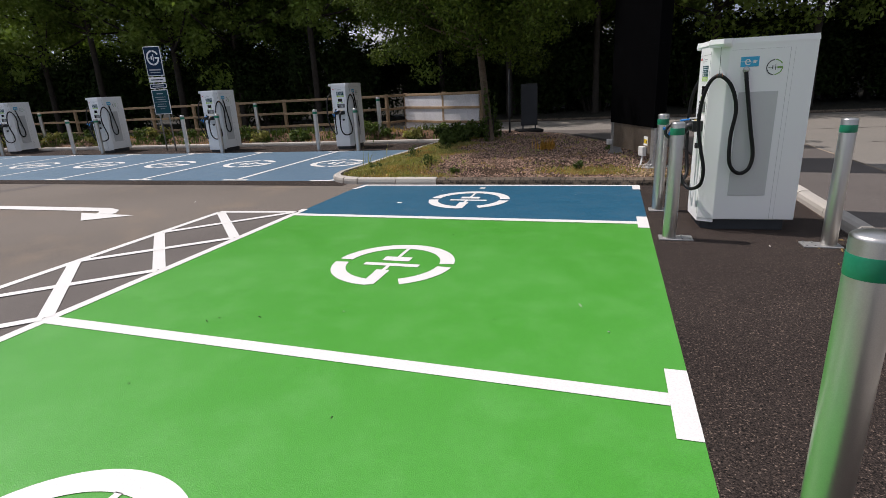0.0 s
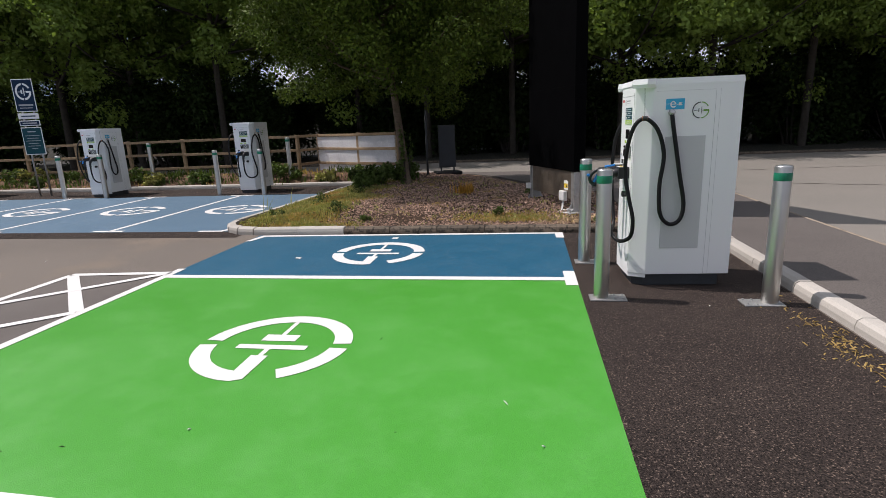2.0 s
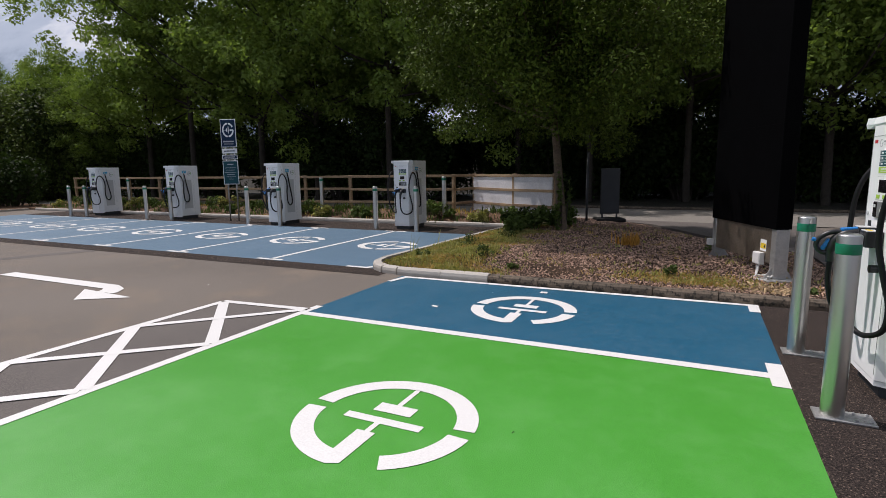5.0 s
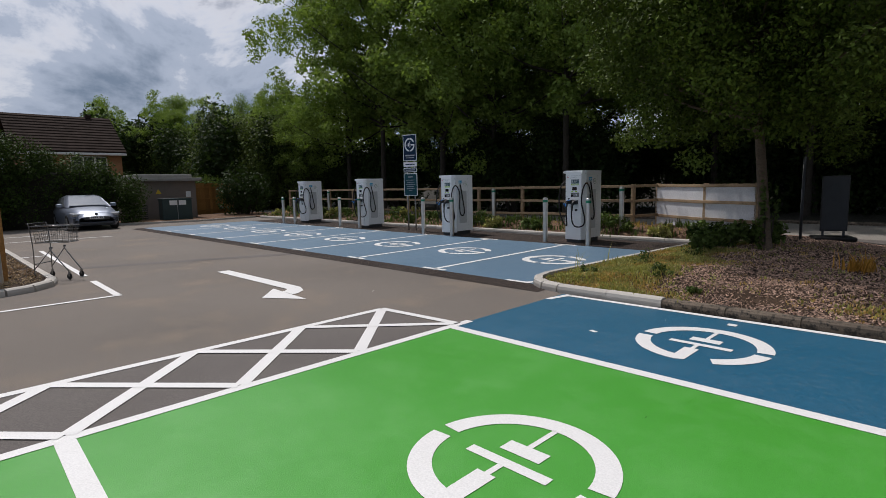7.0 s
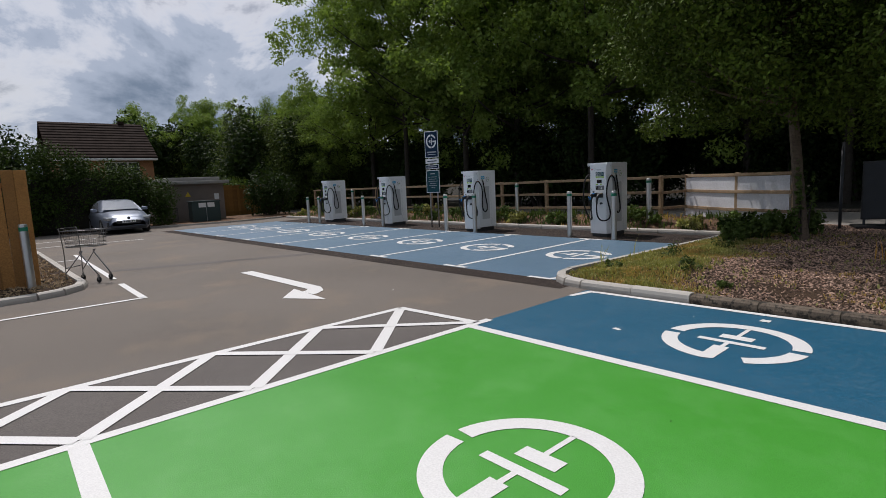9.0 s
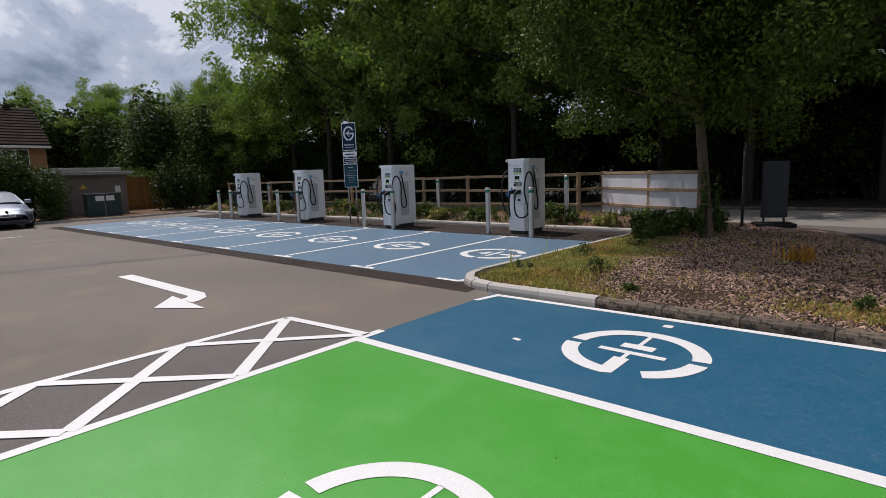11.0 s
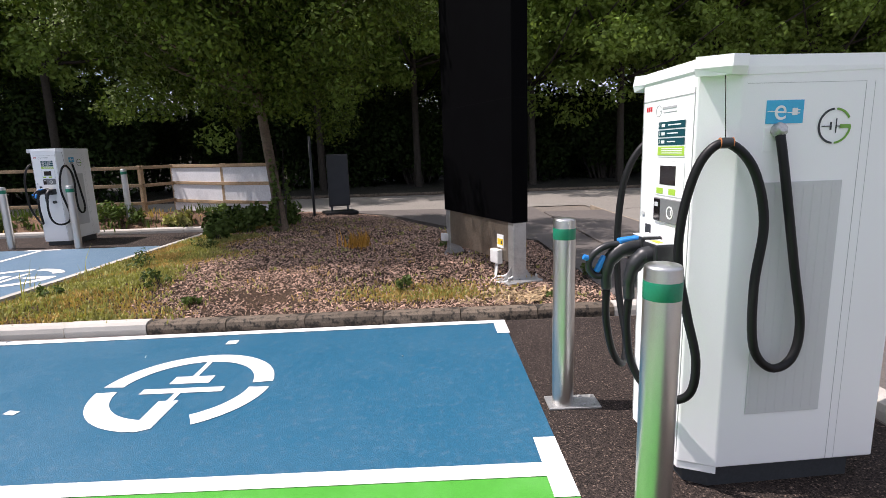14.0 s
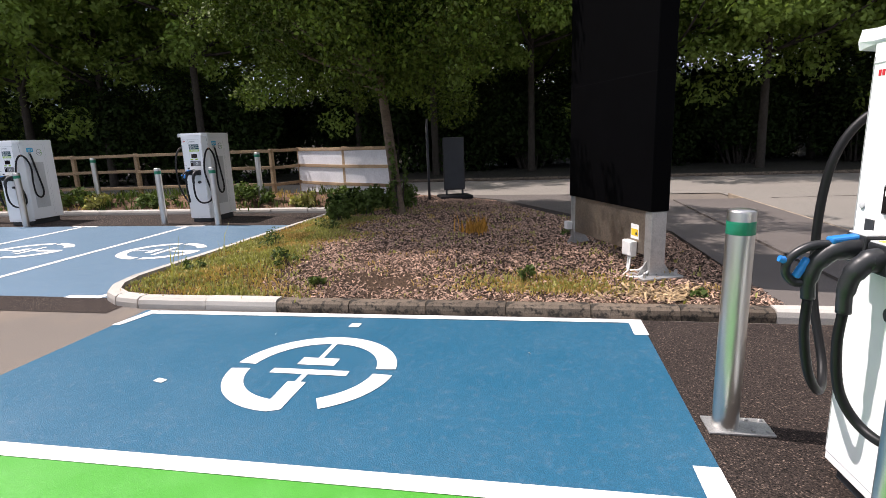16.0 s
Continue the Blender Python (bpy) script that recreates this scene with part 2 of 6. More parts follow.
M = dict(
    asphalt=mat("worn_asphalt", (0.165, 0.142, 0.120), 0.85, 0, 0.24, 0.35, 130, 0.35, 0.006, tint=(0.105, 0.094, 0.083), speck=0.22, spec=0.3, marks=((0.215, 0.172, 0.132), 0.7, 0.50, 0.16, 0.75)),
    new_asphalt=mat("dark_asphalt", (0.034, 0.0255, 0.0215), 0.9, 0, 0.30, 0.9, 120, 1.0, 0.010, tint=(0.021, 0.0155, 0.0135), speck=0.75, spec=0.22, marks=((0.19, 0.14, 0.11), 75, 0.565, 0.05, 0.75)),
    far_asphalt=mat("pale_road_asphalt", (0.215, 0.195, 0.170), 0.85, 0, 0.22, 0.3, 110, 0.3, 0.005, speck=0.12, tint=(0.15, 0.145, 0.125)),
    path=mat("footway_asphalt", (0.115, 0.10, 0.09), 0.85, 0, 0.18, 0.7, 110, 0.5, 0.006, speck=0.2, tint=(0.07, 0.06, 0.055)),
    green=mat("green_surfacing_paint", (0.062, 0.312, 0.034), 0.40, 0, 0.16, 0.6, 190, 0.25, 0.006, speck=0.05, tint=(0.085, 0.345, 0.058), rough_var=0.14, marks=((0.11, 0.375, 0.078), 2.6, 0.46, 0.24, 0.55), spec=0.4),
    blue=mat("blue_surfacing_paint", (0.015, 0.104, 0.182), 0.44, 0, 0.20, 2.2, 170, 0.5, 0.006, tint=(0.032, 0.114, 0.184), speck=0.12, spec=0.42, rough_var=0.12, marks=((0.14, 0.20, 0.25), 17.0, 0.52, 0.20, 0.30)),
    pale_blue=mat("worn_blue_surfacing_paint", (0.112, 0.192, 0.275), 0.42, 0, 0.08, 0.9, 120, 0.4, 0.006, tint=(0.075, 0.145, 0.225), marks=((0.20, 0.255, 0.30), 9.0, 0.50, 0.2, 0.4)),
    line=mat("white_line_paint", (0.74, 0.73, 0.71), 0.55, 0, 0.08, 3.0, 90, 0.3, 0.004, tint=(0.60, 0.58, 0.55)),
    kerb=mat("pale_concrete", (0.46, 0.43, 0.385), 0.85, 0, 0.14, 5, 160, 0.3, 0.004, tint=(0.33, 0.30, 0.26), random_var=0.10),
    old_kerb=mat("mossy_old_concrete", (0.140, 0.108, 0.078), 0.9, 0, 0.3, 6, 120, 0.8, 0.006, tint=(0.045, 0.036, 0.026), random_var=0.2, marks=((0.012, 0.011, 0.008), 16, 0.49, 0.10, 0.9)),
    edging=mat("dirty_tan_concrete", (0.27, 0.22, 0.165), 0.9, 0, 0.35, 4, 90, 0.4, 0.005, tint=(0.12, 0.10, 0.08), random_var=0.1),
    terminal=mat("grey_terminal_plastic", (0.17, 0.175, 0.18), 0.5, 0, 0.05, 6, 100, 0.03, 0.002),
    # lighter copy of the soil, with full sunlight put into its colour
    sunlit_soil=mat("sunlit_bare_soil", (0.165, 0.100, 0.062), 0.95, 0, 0.35, 1.4, 50, 1.0, 0.03, tint=(0.085, 0.052, 0.032), speck=0.3, spec=0.2),
    # darkened to stand for the shade in gaps between the bark chips
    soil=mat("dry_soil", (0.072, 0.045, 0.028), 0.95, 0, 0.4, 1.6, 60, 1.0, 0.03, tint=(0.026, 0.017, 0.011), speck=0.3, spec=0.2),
    # near-black because the tree shade is put into the earth's colour
    verge=mat("shade_dark_earth", (0.022, 0.020, 0.012), 0.95, 0, 0.3, 0.8, 30, 0.8, 0.03),
    bark_chip=mat("bark_chips", (0.385, 0.262, 0.195), 0.8, 0, 0.25, 20, 80, 0.4, 0.01, tint=(0.16, 0.085, 0.055), island_var=0.97, spec=0.3),
    gravel=mat("tan_gravel", (0.38, 0.27, 0.15), 0.9, 0, 0.25, 20, 80, 0.4, 0.01, island_var=0.45),
    grass=leaf_mat("dry_grass", (0.30, 0.295, 0.10), (0.35, 0.30, 0.13), 0.25),
    straw=leaf_mat("straw_grass", (0.43, 0.30, 0.11), (0.33, 0.21, 0.08), 0.25),
    leaf=leaf_mat("tree_leaves", (0.175, 0.245, 0.055), (0.055, 0.085, 0.020), 0.34),
    leaf_near=leaf_mat("young_tree_leaves", (0.088, 0.126, 0.016), (0.022, 0.038, 0.007), 0.05),
    # leaf green lowered to carry the deep shade below the canopy
    leaf_shade=leaf_mat("shade_dark_leaves", (0.024, 0.044, 0.010), (0.014, 0.026, 0.007), 0.2),
    orange_grass=leaf_mat("orange_dry_grass", (0.50, 0.27, 0.06), (0.40, 0.20, 0.05), 0.25),
    leaf_hedge=leaf_mat("clipped_hedge_leaves", (0.040, 0.068, 0.011), (0.018, 0.032, 0.006), 0.12),
    leaf_thicket=leaf_mat("thicket_leaves", (0.085, 0.118, 0.026), (0.032, 0.050, 0.012), 0.15),
    weed=leaf_mat("weed_leaves", (0.080, 0.118, 0.030), (0.050, 0.080, 0.020), 0.2),
    bark=mat("tree_bark", (0.045, 0.037, 0.029), 0.95, 0, 0.3, 8, 40, 0.8, 0.02),
    pale_bark=mat("young_tree_bark", (0.15, 0.108, 0.075), 0.95, 0, 0.3, 8, 40, 0.8, 0.02),
    white=mat("white_powder_coat", (0.86, 0.87, 0.87), 0.38, 0, 0.015, 2, 200, 0.04, 0.002, tint=(0.74, 0.74, 0.73), rough_var=0.05),
    vent=mat("perforated_grey_steel", (0.56, 0.57, 0.57), 0.5, 0, 0.08, 60, 400, 0.2, 0.002, tint=(0.48, 0.49, 0.49)),
    seam=mat("shadow_gap_rubber", (0.42, 0.43, 0.43), 0.8, 0, 0.1, 5, 50, 0),
    plinth=mat("dark_grey_plinth_steel", (0.035, 0.04, 0.046), 0.6, 0, 0.15, 4, 80, 0.1),
    black=mat("black_rubber", (0.006, 0.006, 0.0068), 0.48, 0, 0.15, 10, 120, 0.1, 0.003, spec=0.3),
    plastic=mat("black_plastic", (0.02, 0.021, 0.023), 0.4, 0, 0.1, 10, 120, 0.1, 0.003),
    screen=mat("dark_display_glass", (0.012, 0.010, 0.012), 0.08, 0, 0.05, 10, 100, 0),
    teal=mat("dark_teal_print", (0.008, 0.062, 0.080), 0.5, 0, 0.05, 10, 100, 0, spec=0.2),
    navy=mat("navy_print", (0.009, 0.030, 0.068), 0.55, 0, 0.05, 10, 100, 0, spec=0.15),
    lime=mat("lime_print", (0.36, 0.58, 0.06), 0.45, 0, 0.05, 10, 100, 0),
    cyan=mat("cyan_print", (0.035, 0.40, 0.66), 0.45, 0, 0.03, 10, 100, 0),
    red=mat("red_print", (0.62, 0.03, 0.04), 0.45, 0, 0.03, 10, 100, 0),
    yellow=mat("yellow_print", (0.75, 0.52, 0.03), 0.5, 0, 0.05, 10, 100, 0),
    orange=mat("orange_tie", (0.55, 0.20, 0.06), 0.5, 0, 0.05, 10, 100, 0),
    connector_blue=mat("bright_blue_plastic", (0.02, 0.22, 0.62), 0.35, 0, 0.05, 10, 100, 0),
    print_white=mat("white_print", (0.78, 0.79, 0.78), 0.5, 0, 0.03, 10, 100, 0),
    print_grey=mat("grey_print", (0.40, 0.41, 0.42), 0.5, 0, 0.03, 10, 100, 0),
    steel=mat("brushed_stainless_steel", (0.60, 0.59, 0.565), 0.33, 1.0, 0.05, 5, 250, 0.0, 0.002, rough_var=0.04),
    cast=mat("galvanised_steel", (0.48, 0.48, 0.47), 0.5, 0.8, 0.15, 12, 100, 0.1, 0.003),
    band=mat("green_reflective_band", (0.004, 0.19, 0.105), 0.35, 0, 0.05, 10, 100, 0),
    totem_black=mat("black_sign_panel", (0.0020, 0.0020, 0.0024), 0.6, 0, 0.2, 3, 80, 0.02, spec=0.02),
    totem_joint=mat("joint_shadow", (0.006, 0.006, 0.007), 0.7, 0, 0.1, 3, 80, 0, spec=0.05),
    totem_steel=mat("weathered_steel_skirt", (0.30, 0.25, 0.20), 0.42, 0.8, 0.2, 3, 60, 0.1),
    wood=mat("weathered_rail_timber", (0.36, 0.25, 0.145), 0.85, 0, 0.3, 3, 50, 0.4, 0.006, random_var=0.2, tint=(0.23, 0.17, 0.11)),
    board=mat("white_hoarding_board", (0.72, 0.72, 0.74), 0.6, 0, 0.1, 3, 30, 0.1),
    fence_wood=mat("orange_fence_timber", (0.34, 0.165, 0.043), 0.8, 0, 0.22, 2, 50, 0.3, 0.006, random_var=0.2, tint=(0.24, 0.115, 0.034)),
    render=mat("grey_brown_render", (0.21, 0.175, 0.15), 0.9, 0, 0.12, 2, 70, 0.2),
    shed_roof=mat("weathered_felt_roof", (0.30, 0.29, 0.27), 0.85, 0, 0.2, 3, 60, 0.2),
    cabinet_green=mat("dark_green_steel", (0.02, 0.045, 0.045), 0.5, 0, 0.1, 3, 60, 0.05),
    roof_tile=mat("brown_concrete_tiles", (0.036, 0.025, 0.020), 0.95, 0, 0.3, 2, 30, 0.2, random_var=0.06, spec=0.08),
    brick=mat("buff_brick", (0.34, 0.17, 0.08), 0.9, 0, 0.2, 6, 30, 0.2),
    upvc=mat("white_upvc", (0.72, 0.72, 0.70), 0.4, 0, 0.03, 3, 50, 0),
    glass=mat("dark_window_glass", (0.04, 0.045, 0.05), 0.05, 0, 0.05, 1, 20, 0),
    car_paint=mat("silver_blue_car_paint", (0.22, 0.25, 0.31), 0.36, 0.5, 0.03, 3, 400, 0.0),
    # pale base colour stands for bright sky reflected in the car's glass
    car_glass=mat("sky_pale_car_glass", (0.34, 0.36, 0.39), 0.08, 0, 0.05, 1, 20, 0, spec=1.0),
    tyre=mat("tyre_rubber", (0.02, 0.02, 0.02), 0.8, 0, 0.1, 10, 80, 0.1),
    lamp_glass=mat("headlamp_lens", (0.42, 0.44, 0.46), 0.12, 0.3, 0.05, 10, 80, 0),
    chrome=mat("zinc_plated_wire", (0.22, 0.22, 0.22), 0.35, 0.9, 0.1, 10, 80, 0),
)


# ---- mesh helpers ----
def mesh_ob(name, verts, faces, material, parent=None, label="", smooth_faces=False):
    me = bpy.data.meshes.new(name)
    me.from_pydata([tuple(v) for v in verts], [], [tuple(f) for f in faces])
    me.materials.append(material)
    if smooth_faces:
        me.polygons.foreach_set("use_smooth", [True] * len(me.polygons))
    me.update()
    ob = new(name, me)
    if parent:
        ob.parent = parent
    if label:
        tagged(ob, label)
    return ob


def part(name, bm, material, parent=None, label="", smooth_faces=False):
    me = bpy.data.meshes.new(name)
    bmesh.ops.recalc_face_normals(bm, faces=bm.faces)
    for e in bm.edges if smooth_faces else ():
        if len(e.link_faces) == 2 and e.calc_face_angle() > 0.7:
            e.smooth = False
    bm.to_mesh(me)
    bm.free()
    me.materials.append(material)
    if smooth_faces:
        me.polygons.foreach_set("use_smooth", [True] * len(me.polygons))
    ob = new(name, me)
    if parent:
        ob.parent = parent
    if label:
        tagged(ob, label)
    return ob


def thing(name, m=None, label="", category="", group="", kind=""):
    ob = new(name)
    ob.empty_display_size = 0.1
    if m is not None:
        ob.matrix_basis = m
    return tagged(ob, label, category, group, kind)


def add_box(bm, x0, x1, y0, y1, z0, z1, bev=0.0, seg=1, m=None):
    r = bmesh.ops.create_cube(bm, size=1)
    vs = r["verts"]
    bmesh.ops.scale(bm, vec=(x1 - x0, y1 - y0, z1 - z0), verts=vs)
    bmesh.ops.translate(bm, vec=((x0 + x1) / 2, (y0 + y1) / 2, (z0 + z1) / 2), verts=vs)
    if bev:
        es = list({e for v in vs for e in v.link_edges})
        r2 = bmesh.ops.bevel(bm, geom=es, offset=bev, segments=seg, profile=0.5, affect="EDGES")
        vs = list({v for f in r2["faces"] for v in f.verts} | {v for v in vs if v.is_valid})
    if m is not None:
        bmesh.ops.transform(bm, matrix=m, verts=vs)
    return bm


def box(x0, x1, y0, y1, z0, z1, bev=0.0, seg=1, m=None):
    return add_box(bmesh.new(), x0, x1, y0, y1, z0, z1, bev, seg, m)


def prism(poly, z0, z1, bev=0.0, seg=1, m=None):
    """A solid from a plan polygon between two heights."""
    bm = bmesh.new()
    lo = [bm.verts.new((x, y, z0)) for x, y in poly]
    hi = [bm.verts.new((x, y, z1)) for x, y in poly]
    k = len(poly)
    bm.faces.new(lo[::-1])
    bm.faces.new(hi)
    for i in range(k):
        bm.faces.new((lo[i], lo[(i + 1) % k], hi[(i + 1) % k], hi[i]))
    if bev:
        bmesh.ops.bevel(bm, geom=list(bm.edges), offset=bev, segments=seg, profile=0.5, affect="EDGES")
    if m is not None:
        bmesh.ops.transform(bm, matrix=m, verts=bm.verts)
    return bm


def lathe(profile, n=20, m=None):
    """A turned solid from (radius, height) pairs, closed at both ends."""
    bm = bmesh.new()
    rings = []
    for r, z in profile:
        rings.append([bm.verts.new((r * math.cos(2 * math.pi * i / n), r * math.sin(2 * math.pi * i / n), z)) for i in range(n)])
    for a, b in zip(rings, rings[1:]):
        for i in range(n):
            bm.faces.new((a[i], a[(i + 1) % n], b[(i + 1) % n], b[i]))
    bm.faces.new(rings[0][::-1])
    bm.faces.new(rings[-1])
    if m is not None:
        bmesh.ops.transform(bm, matrix=m, verts=bm.verts)
    return bm


def spline(points, steps=8):
    """Catmull-Rom points through the given ones."""
    p = [Vector(q) for q in points]
    p = [2 * p[0] - p[1]] + p + [2 * p[-1] - p[-2]]
    out = []
    for i in range(1, len(p) - 2):
        for s in range(steps):
            t = s / steps
            a, b, c, d = p[i - 1:i + 3]
            out.append(0.5 * ((2 * b) + (c - a) * t + (2 * a - 5 * b + 4 * c - d) * t * t + (3 * b - a - 3 * c + d) * t ** 3))
    out.append(p[-2])
    return out


def tube_data(points, radii, n=8):
    pts = [Vector(p) for p in points]
    if not hasattr(radii, "__len__"):
        radii = [radii] * len(pts)
    vs, fs = [], []
    up = Vector((0.13, 0.27, 0.95)).normalized()
    side = None
    for i, p in enumerate(pts):
        d = (pts[min(i + 1, len(pts) - 1)] - pts[max(i - 1, 0)]).normalized()
        if side is None:
            side = d.cross(up)
            if side.length < 0.05:
                side = d.cross(Vector((1, 0, 0)))
        side = (side - d * side.dot(d)).normalized()
        other = d.cross(side)
        for k in range(n):
            a = 2 * math.pi * k / n
            vs.append(p + (side * math.cos(a) + other * math.sin(a)) * radii[i])
    for i in range(len(pts) - 1):
        for k in range(n):
            fs.append((i * n + k, i * n + (k + 1) % n, (i + 1) * n + (k + 1) % n, (i + 1) * n + k))
    fs.append(tuple(range(n))[::-1])
    fs.append(tuple((len(pts) - 1) * n + k for k in range(n)))
    return vs, fs


def tube(name, points, radii, material, parent=None, label="", n=8):
    vs, fs = tube_data(points, radii, n)
    return mesh_ob(name, vs, fs, material, parent, label, True)


def sheet(name, x0, x1, y0, y1, h, material, step=0.6, parent=None):
    """A thin flat layer on the car park, h above it."""
    k = max(1, math.ceil((x1 - x0) / step))
    vs, fs = [], []
    for i in range(k + 1):
        x = x0 + (x1 - x0) * i / k
        for y in (y0, y1):
            vs.append((x, y, gz(x) + h))
    for i in range(k):
        fs.append((2 * i, 2 * i + 2, 2 * i + 3, 2 * i + 1))
    return mesh_ob(name, vs, fs, material, parent)


def flat(name, polys, h, material, m=None, parent=None):
    """Flat polygons lying on the car park, as one mesh."""
    vs, fs = [], []
    for poly in polys:
        base = len(vs)
        for x, y in poly:
            v = (m @ Vector((x, y, 0))) if m is not None else Vector((x, y, 0))
            vs.append((v.x, v.y, gz(v.x) + h))
        fs.append(tuple(range(base, base + len(poly))))
    return mesh_ob(name, vs, fs, material, parent)


def stripe(a, b, w):
    """The four corners of a line of width w from a to b."""
    a, b = Vector(a), Vector(b)
    d = (b - a).normalized() * w / 2
    nrm = Vector((-d.y, d.x))
    return [tuple(a + nrm), tuple(a - nrm), tuple(b - nrm), tuple(b + nrm)]


def long_stripe(a, b, w, step=0.8):
    a, b = Vector(a), Vector(b)
    k = max(1, math.ceil((b - a).length / step))
    return [stripe(a + (b - a) * i / k, a + (b - a) * (i + 1) / k, w) for i in range(k)]


# ---- ground ----
def ground_sheet():
    xs = [-400, -150, -80, -60, -45, -34] + [-30 + 0.75 * i for i in range(35)] + [-3, 0, 6, 15, 40, 90, 400]
    ys = [-400, -100, -40, -15, 0, 10, 25, 50, 120, 400]
    vs = [(x, y, gz(x)) for x in xs for y in ys]
    n = len(ys)
    fs = [(i * n + j, (i + 1) * n + j, (i + 1) * n + j + 1, i * n + j + 1) for i in range(len(xs) - 1) for j in range(n - 1)]
    return tagged(mesh_ob("ground", vs, fs, M["asphalt"]), "worn grey-brown asphalt car park surface", "ground", kind="structure")


ground_sheet()
tagged(sheet("road", -90, 60, 14.4, 19.4, 0.02, M["far_asphalt"], 2.0), "pale asphalt access road behind the fence", "road", kind="structure")
tagged(sheet("road", 3.5, 60, -60, 14.4, 0.02, M["far_asphalt"], 2.0), "pale asphalt side road beyond the footway", "road", kind="structure")
tagged(sheet("ground", -200, 120, 19.65, 140, 0.05, M["verge"], 3.0), "bare earth under the trees with the shade in its colour", "ground", kind="structure")
tagged(sheet("pavement", 0.0, 1.84, -14, 4.98, 0.003, M["new_asphalt"]), "dark fresh asphalt strip round the charger", "pavement", kind="structure")
tagged(sheet("pavement", -5.96, -4.64, -9, 2.66, 0.003, M["path"]), "dark asphalt under the hatched markings", "pavement", kind="structure")
tagged(sheet("pavement", -25.6, -5.0, 4.80, 5.28, 0.003, M["new_asphalt"]), "dark asphalt joint along the blue bays", "pavement", kind="structure")
tagged(sheet("pavement", -25.6, -5.6, 10.0, 11.8, 0.003, M["new_asphalt"]), "dark asphalt strip under the charger row", "pavement", kind="structure")

# footway beyond the kerb, one step up
tagged(part("pavement", box(2.0, 3.40, -20, 12.5, -0.05, 0.105), M["path"]), "raised grey-brown asphalt footway beside the charger", "footway", kind="structure")
tagged(part("pavement", prism([(1.2, 5.15), (1.998, 5.15), (1.998, 13.9), (-3.3, 14.35), (-1.7, 13.2), (-0.2, 10.6), (1.12, 8.8)], -0.05, 0.075), M["path"]), "asphalt footway beside the mulch bed", "footway", kind="structure")
tagged(part("pavement", box(3.402, 3.44, -20, 13.5, -0.05, 0.112, 0.008), M["edging"]), "narrow concrete edging between footway and road", "edging", kind="structure")


tagged(flat("pavement", long_stripe((-13.65, 0.9), (-12.1, 4.8), 0.35), 0.003, M["path"]), "dark asphalt repair strip across the lane", "pavement", kind="structure")


# cracked patch edges on the side road
def crack(points, label):
    r = random.Random(len(points) * 7 + 3)
    pts = []
    for (x0, y0), (x1, y1) in zip(points, points[1:]):
        n = max(2, int(math.hypot(x1 - x0, y1 - y0) / 0.25))
        pts += [(x0 + (x1 - x0) * i / n + r.uniform(-0.03, 0.03), y0 + (y1 - y0) * i / n + r.uniform(-0.05, 0.05)) for i in range(n)]
    pts.append(points[-1])
    vs, fs = [], []
    for x, y in pts:
        w = r.uniform(0.008, 0.035)
        vs += [(x, y - w, 0.0235), (x, y + w, 0.0235)]
    for i in range(len(pts) - 1):
        fs.append((2 * i, 2 * i + 2, 2 * i + 3, 2 * i + 1))
    return tagged(mesh_ob("crack", vs, fs, M["new_asphalt"]), label, "crack", kind="structure")


crack([(4.2, 13.2), (8.0, 13.6), (13.0, 13.4)], "dark crack along a patch in the side road")
crack([(8.6, 9.4), (10.4, 9.7), (14.5, 9.6)], "dark crack along a patch in the side road")
crack([(5.0, 10.2), (7.6, 9.2), (9.6, 7.2), (11.5, 6.6)], "dark crack along a patch in the side road")


# ---- painted bays ----
H1, H2 = 0.004, 0.008
tagged(sheet("floor_paint", -4.65, 0.0, 2.66, 4.93, H1, M["blue"]), "deep blue painted parking bay", "painted bay", kind="structure")
tagged(sheet("floor_paint", -4.65, 0.0, -0.88, 2.66, H1, M["green"]), "bright green painted parking bay", "painted bay", kind="structure")
tagged(sheet("floor_paint", -4.65, 0.0, -4.4, -0.88, H1, M["green"]), "bright green painted parking bay", "painted bay", kind="structure")
tagged(sheet("floor_paint", -25.6, -5.42, 5.28, 10.05, H1, M["pale_blue"]), "faded blue painted parking bays", "painted bay", kind="structure")


def marking(name, polys, label, h=H2):
    return tagged(flat(name, polys, h, M["line"]), label, "road marking", kind="structure")


def rect(x0, x1, y0, y1):
    return [(x0, y0), (x1, y0), (x1, y1), (x0, y1)]


marking("bay_line", [rect(-4.60, -0.12, 2.60, 2.715), rect(-0.12, 0.0, 2.44, 2.95)], "white line with end bar between blue and green bays")
marking("bay_line", [stripe((-4.60, -0.87), (-0.12, -0.985), 0.118), rect(-0.12, 0.0, -1.31, -0.67)], "white line with end bar between two green bays")
marking("bay_line", [rect(-4.56, -0.12, -4.46, -4.35), rect(-0.12, 0.0, -4.7, -4.15)], "white line with end bar between two green bays")
marking("bay_line", [stripe((-4.5, 4.865), (-0.1, 4.955), 0.09), [(-4.66, 4.50), (-4.58, 4.50), (-4.48, 4.91), (-4.58, 4.91)], rect(-0.10, 0.01, 4.64, 5.0)],
        "white line along the kerb with end bars")
marking("bay_mark", [rect(-2.44, -2.35, 4.62, 4.71)], "small white square paint mark")
marking("bay_mark", [[(-3.43, 3.49), (-3.35, 3.47), (-3.34, 3.52), (-3.42, 3.54)]], "small white paint chip on the blue bay")

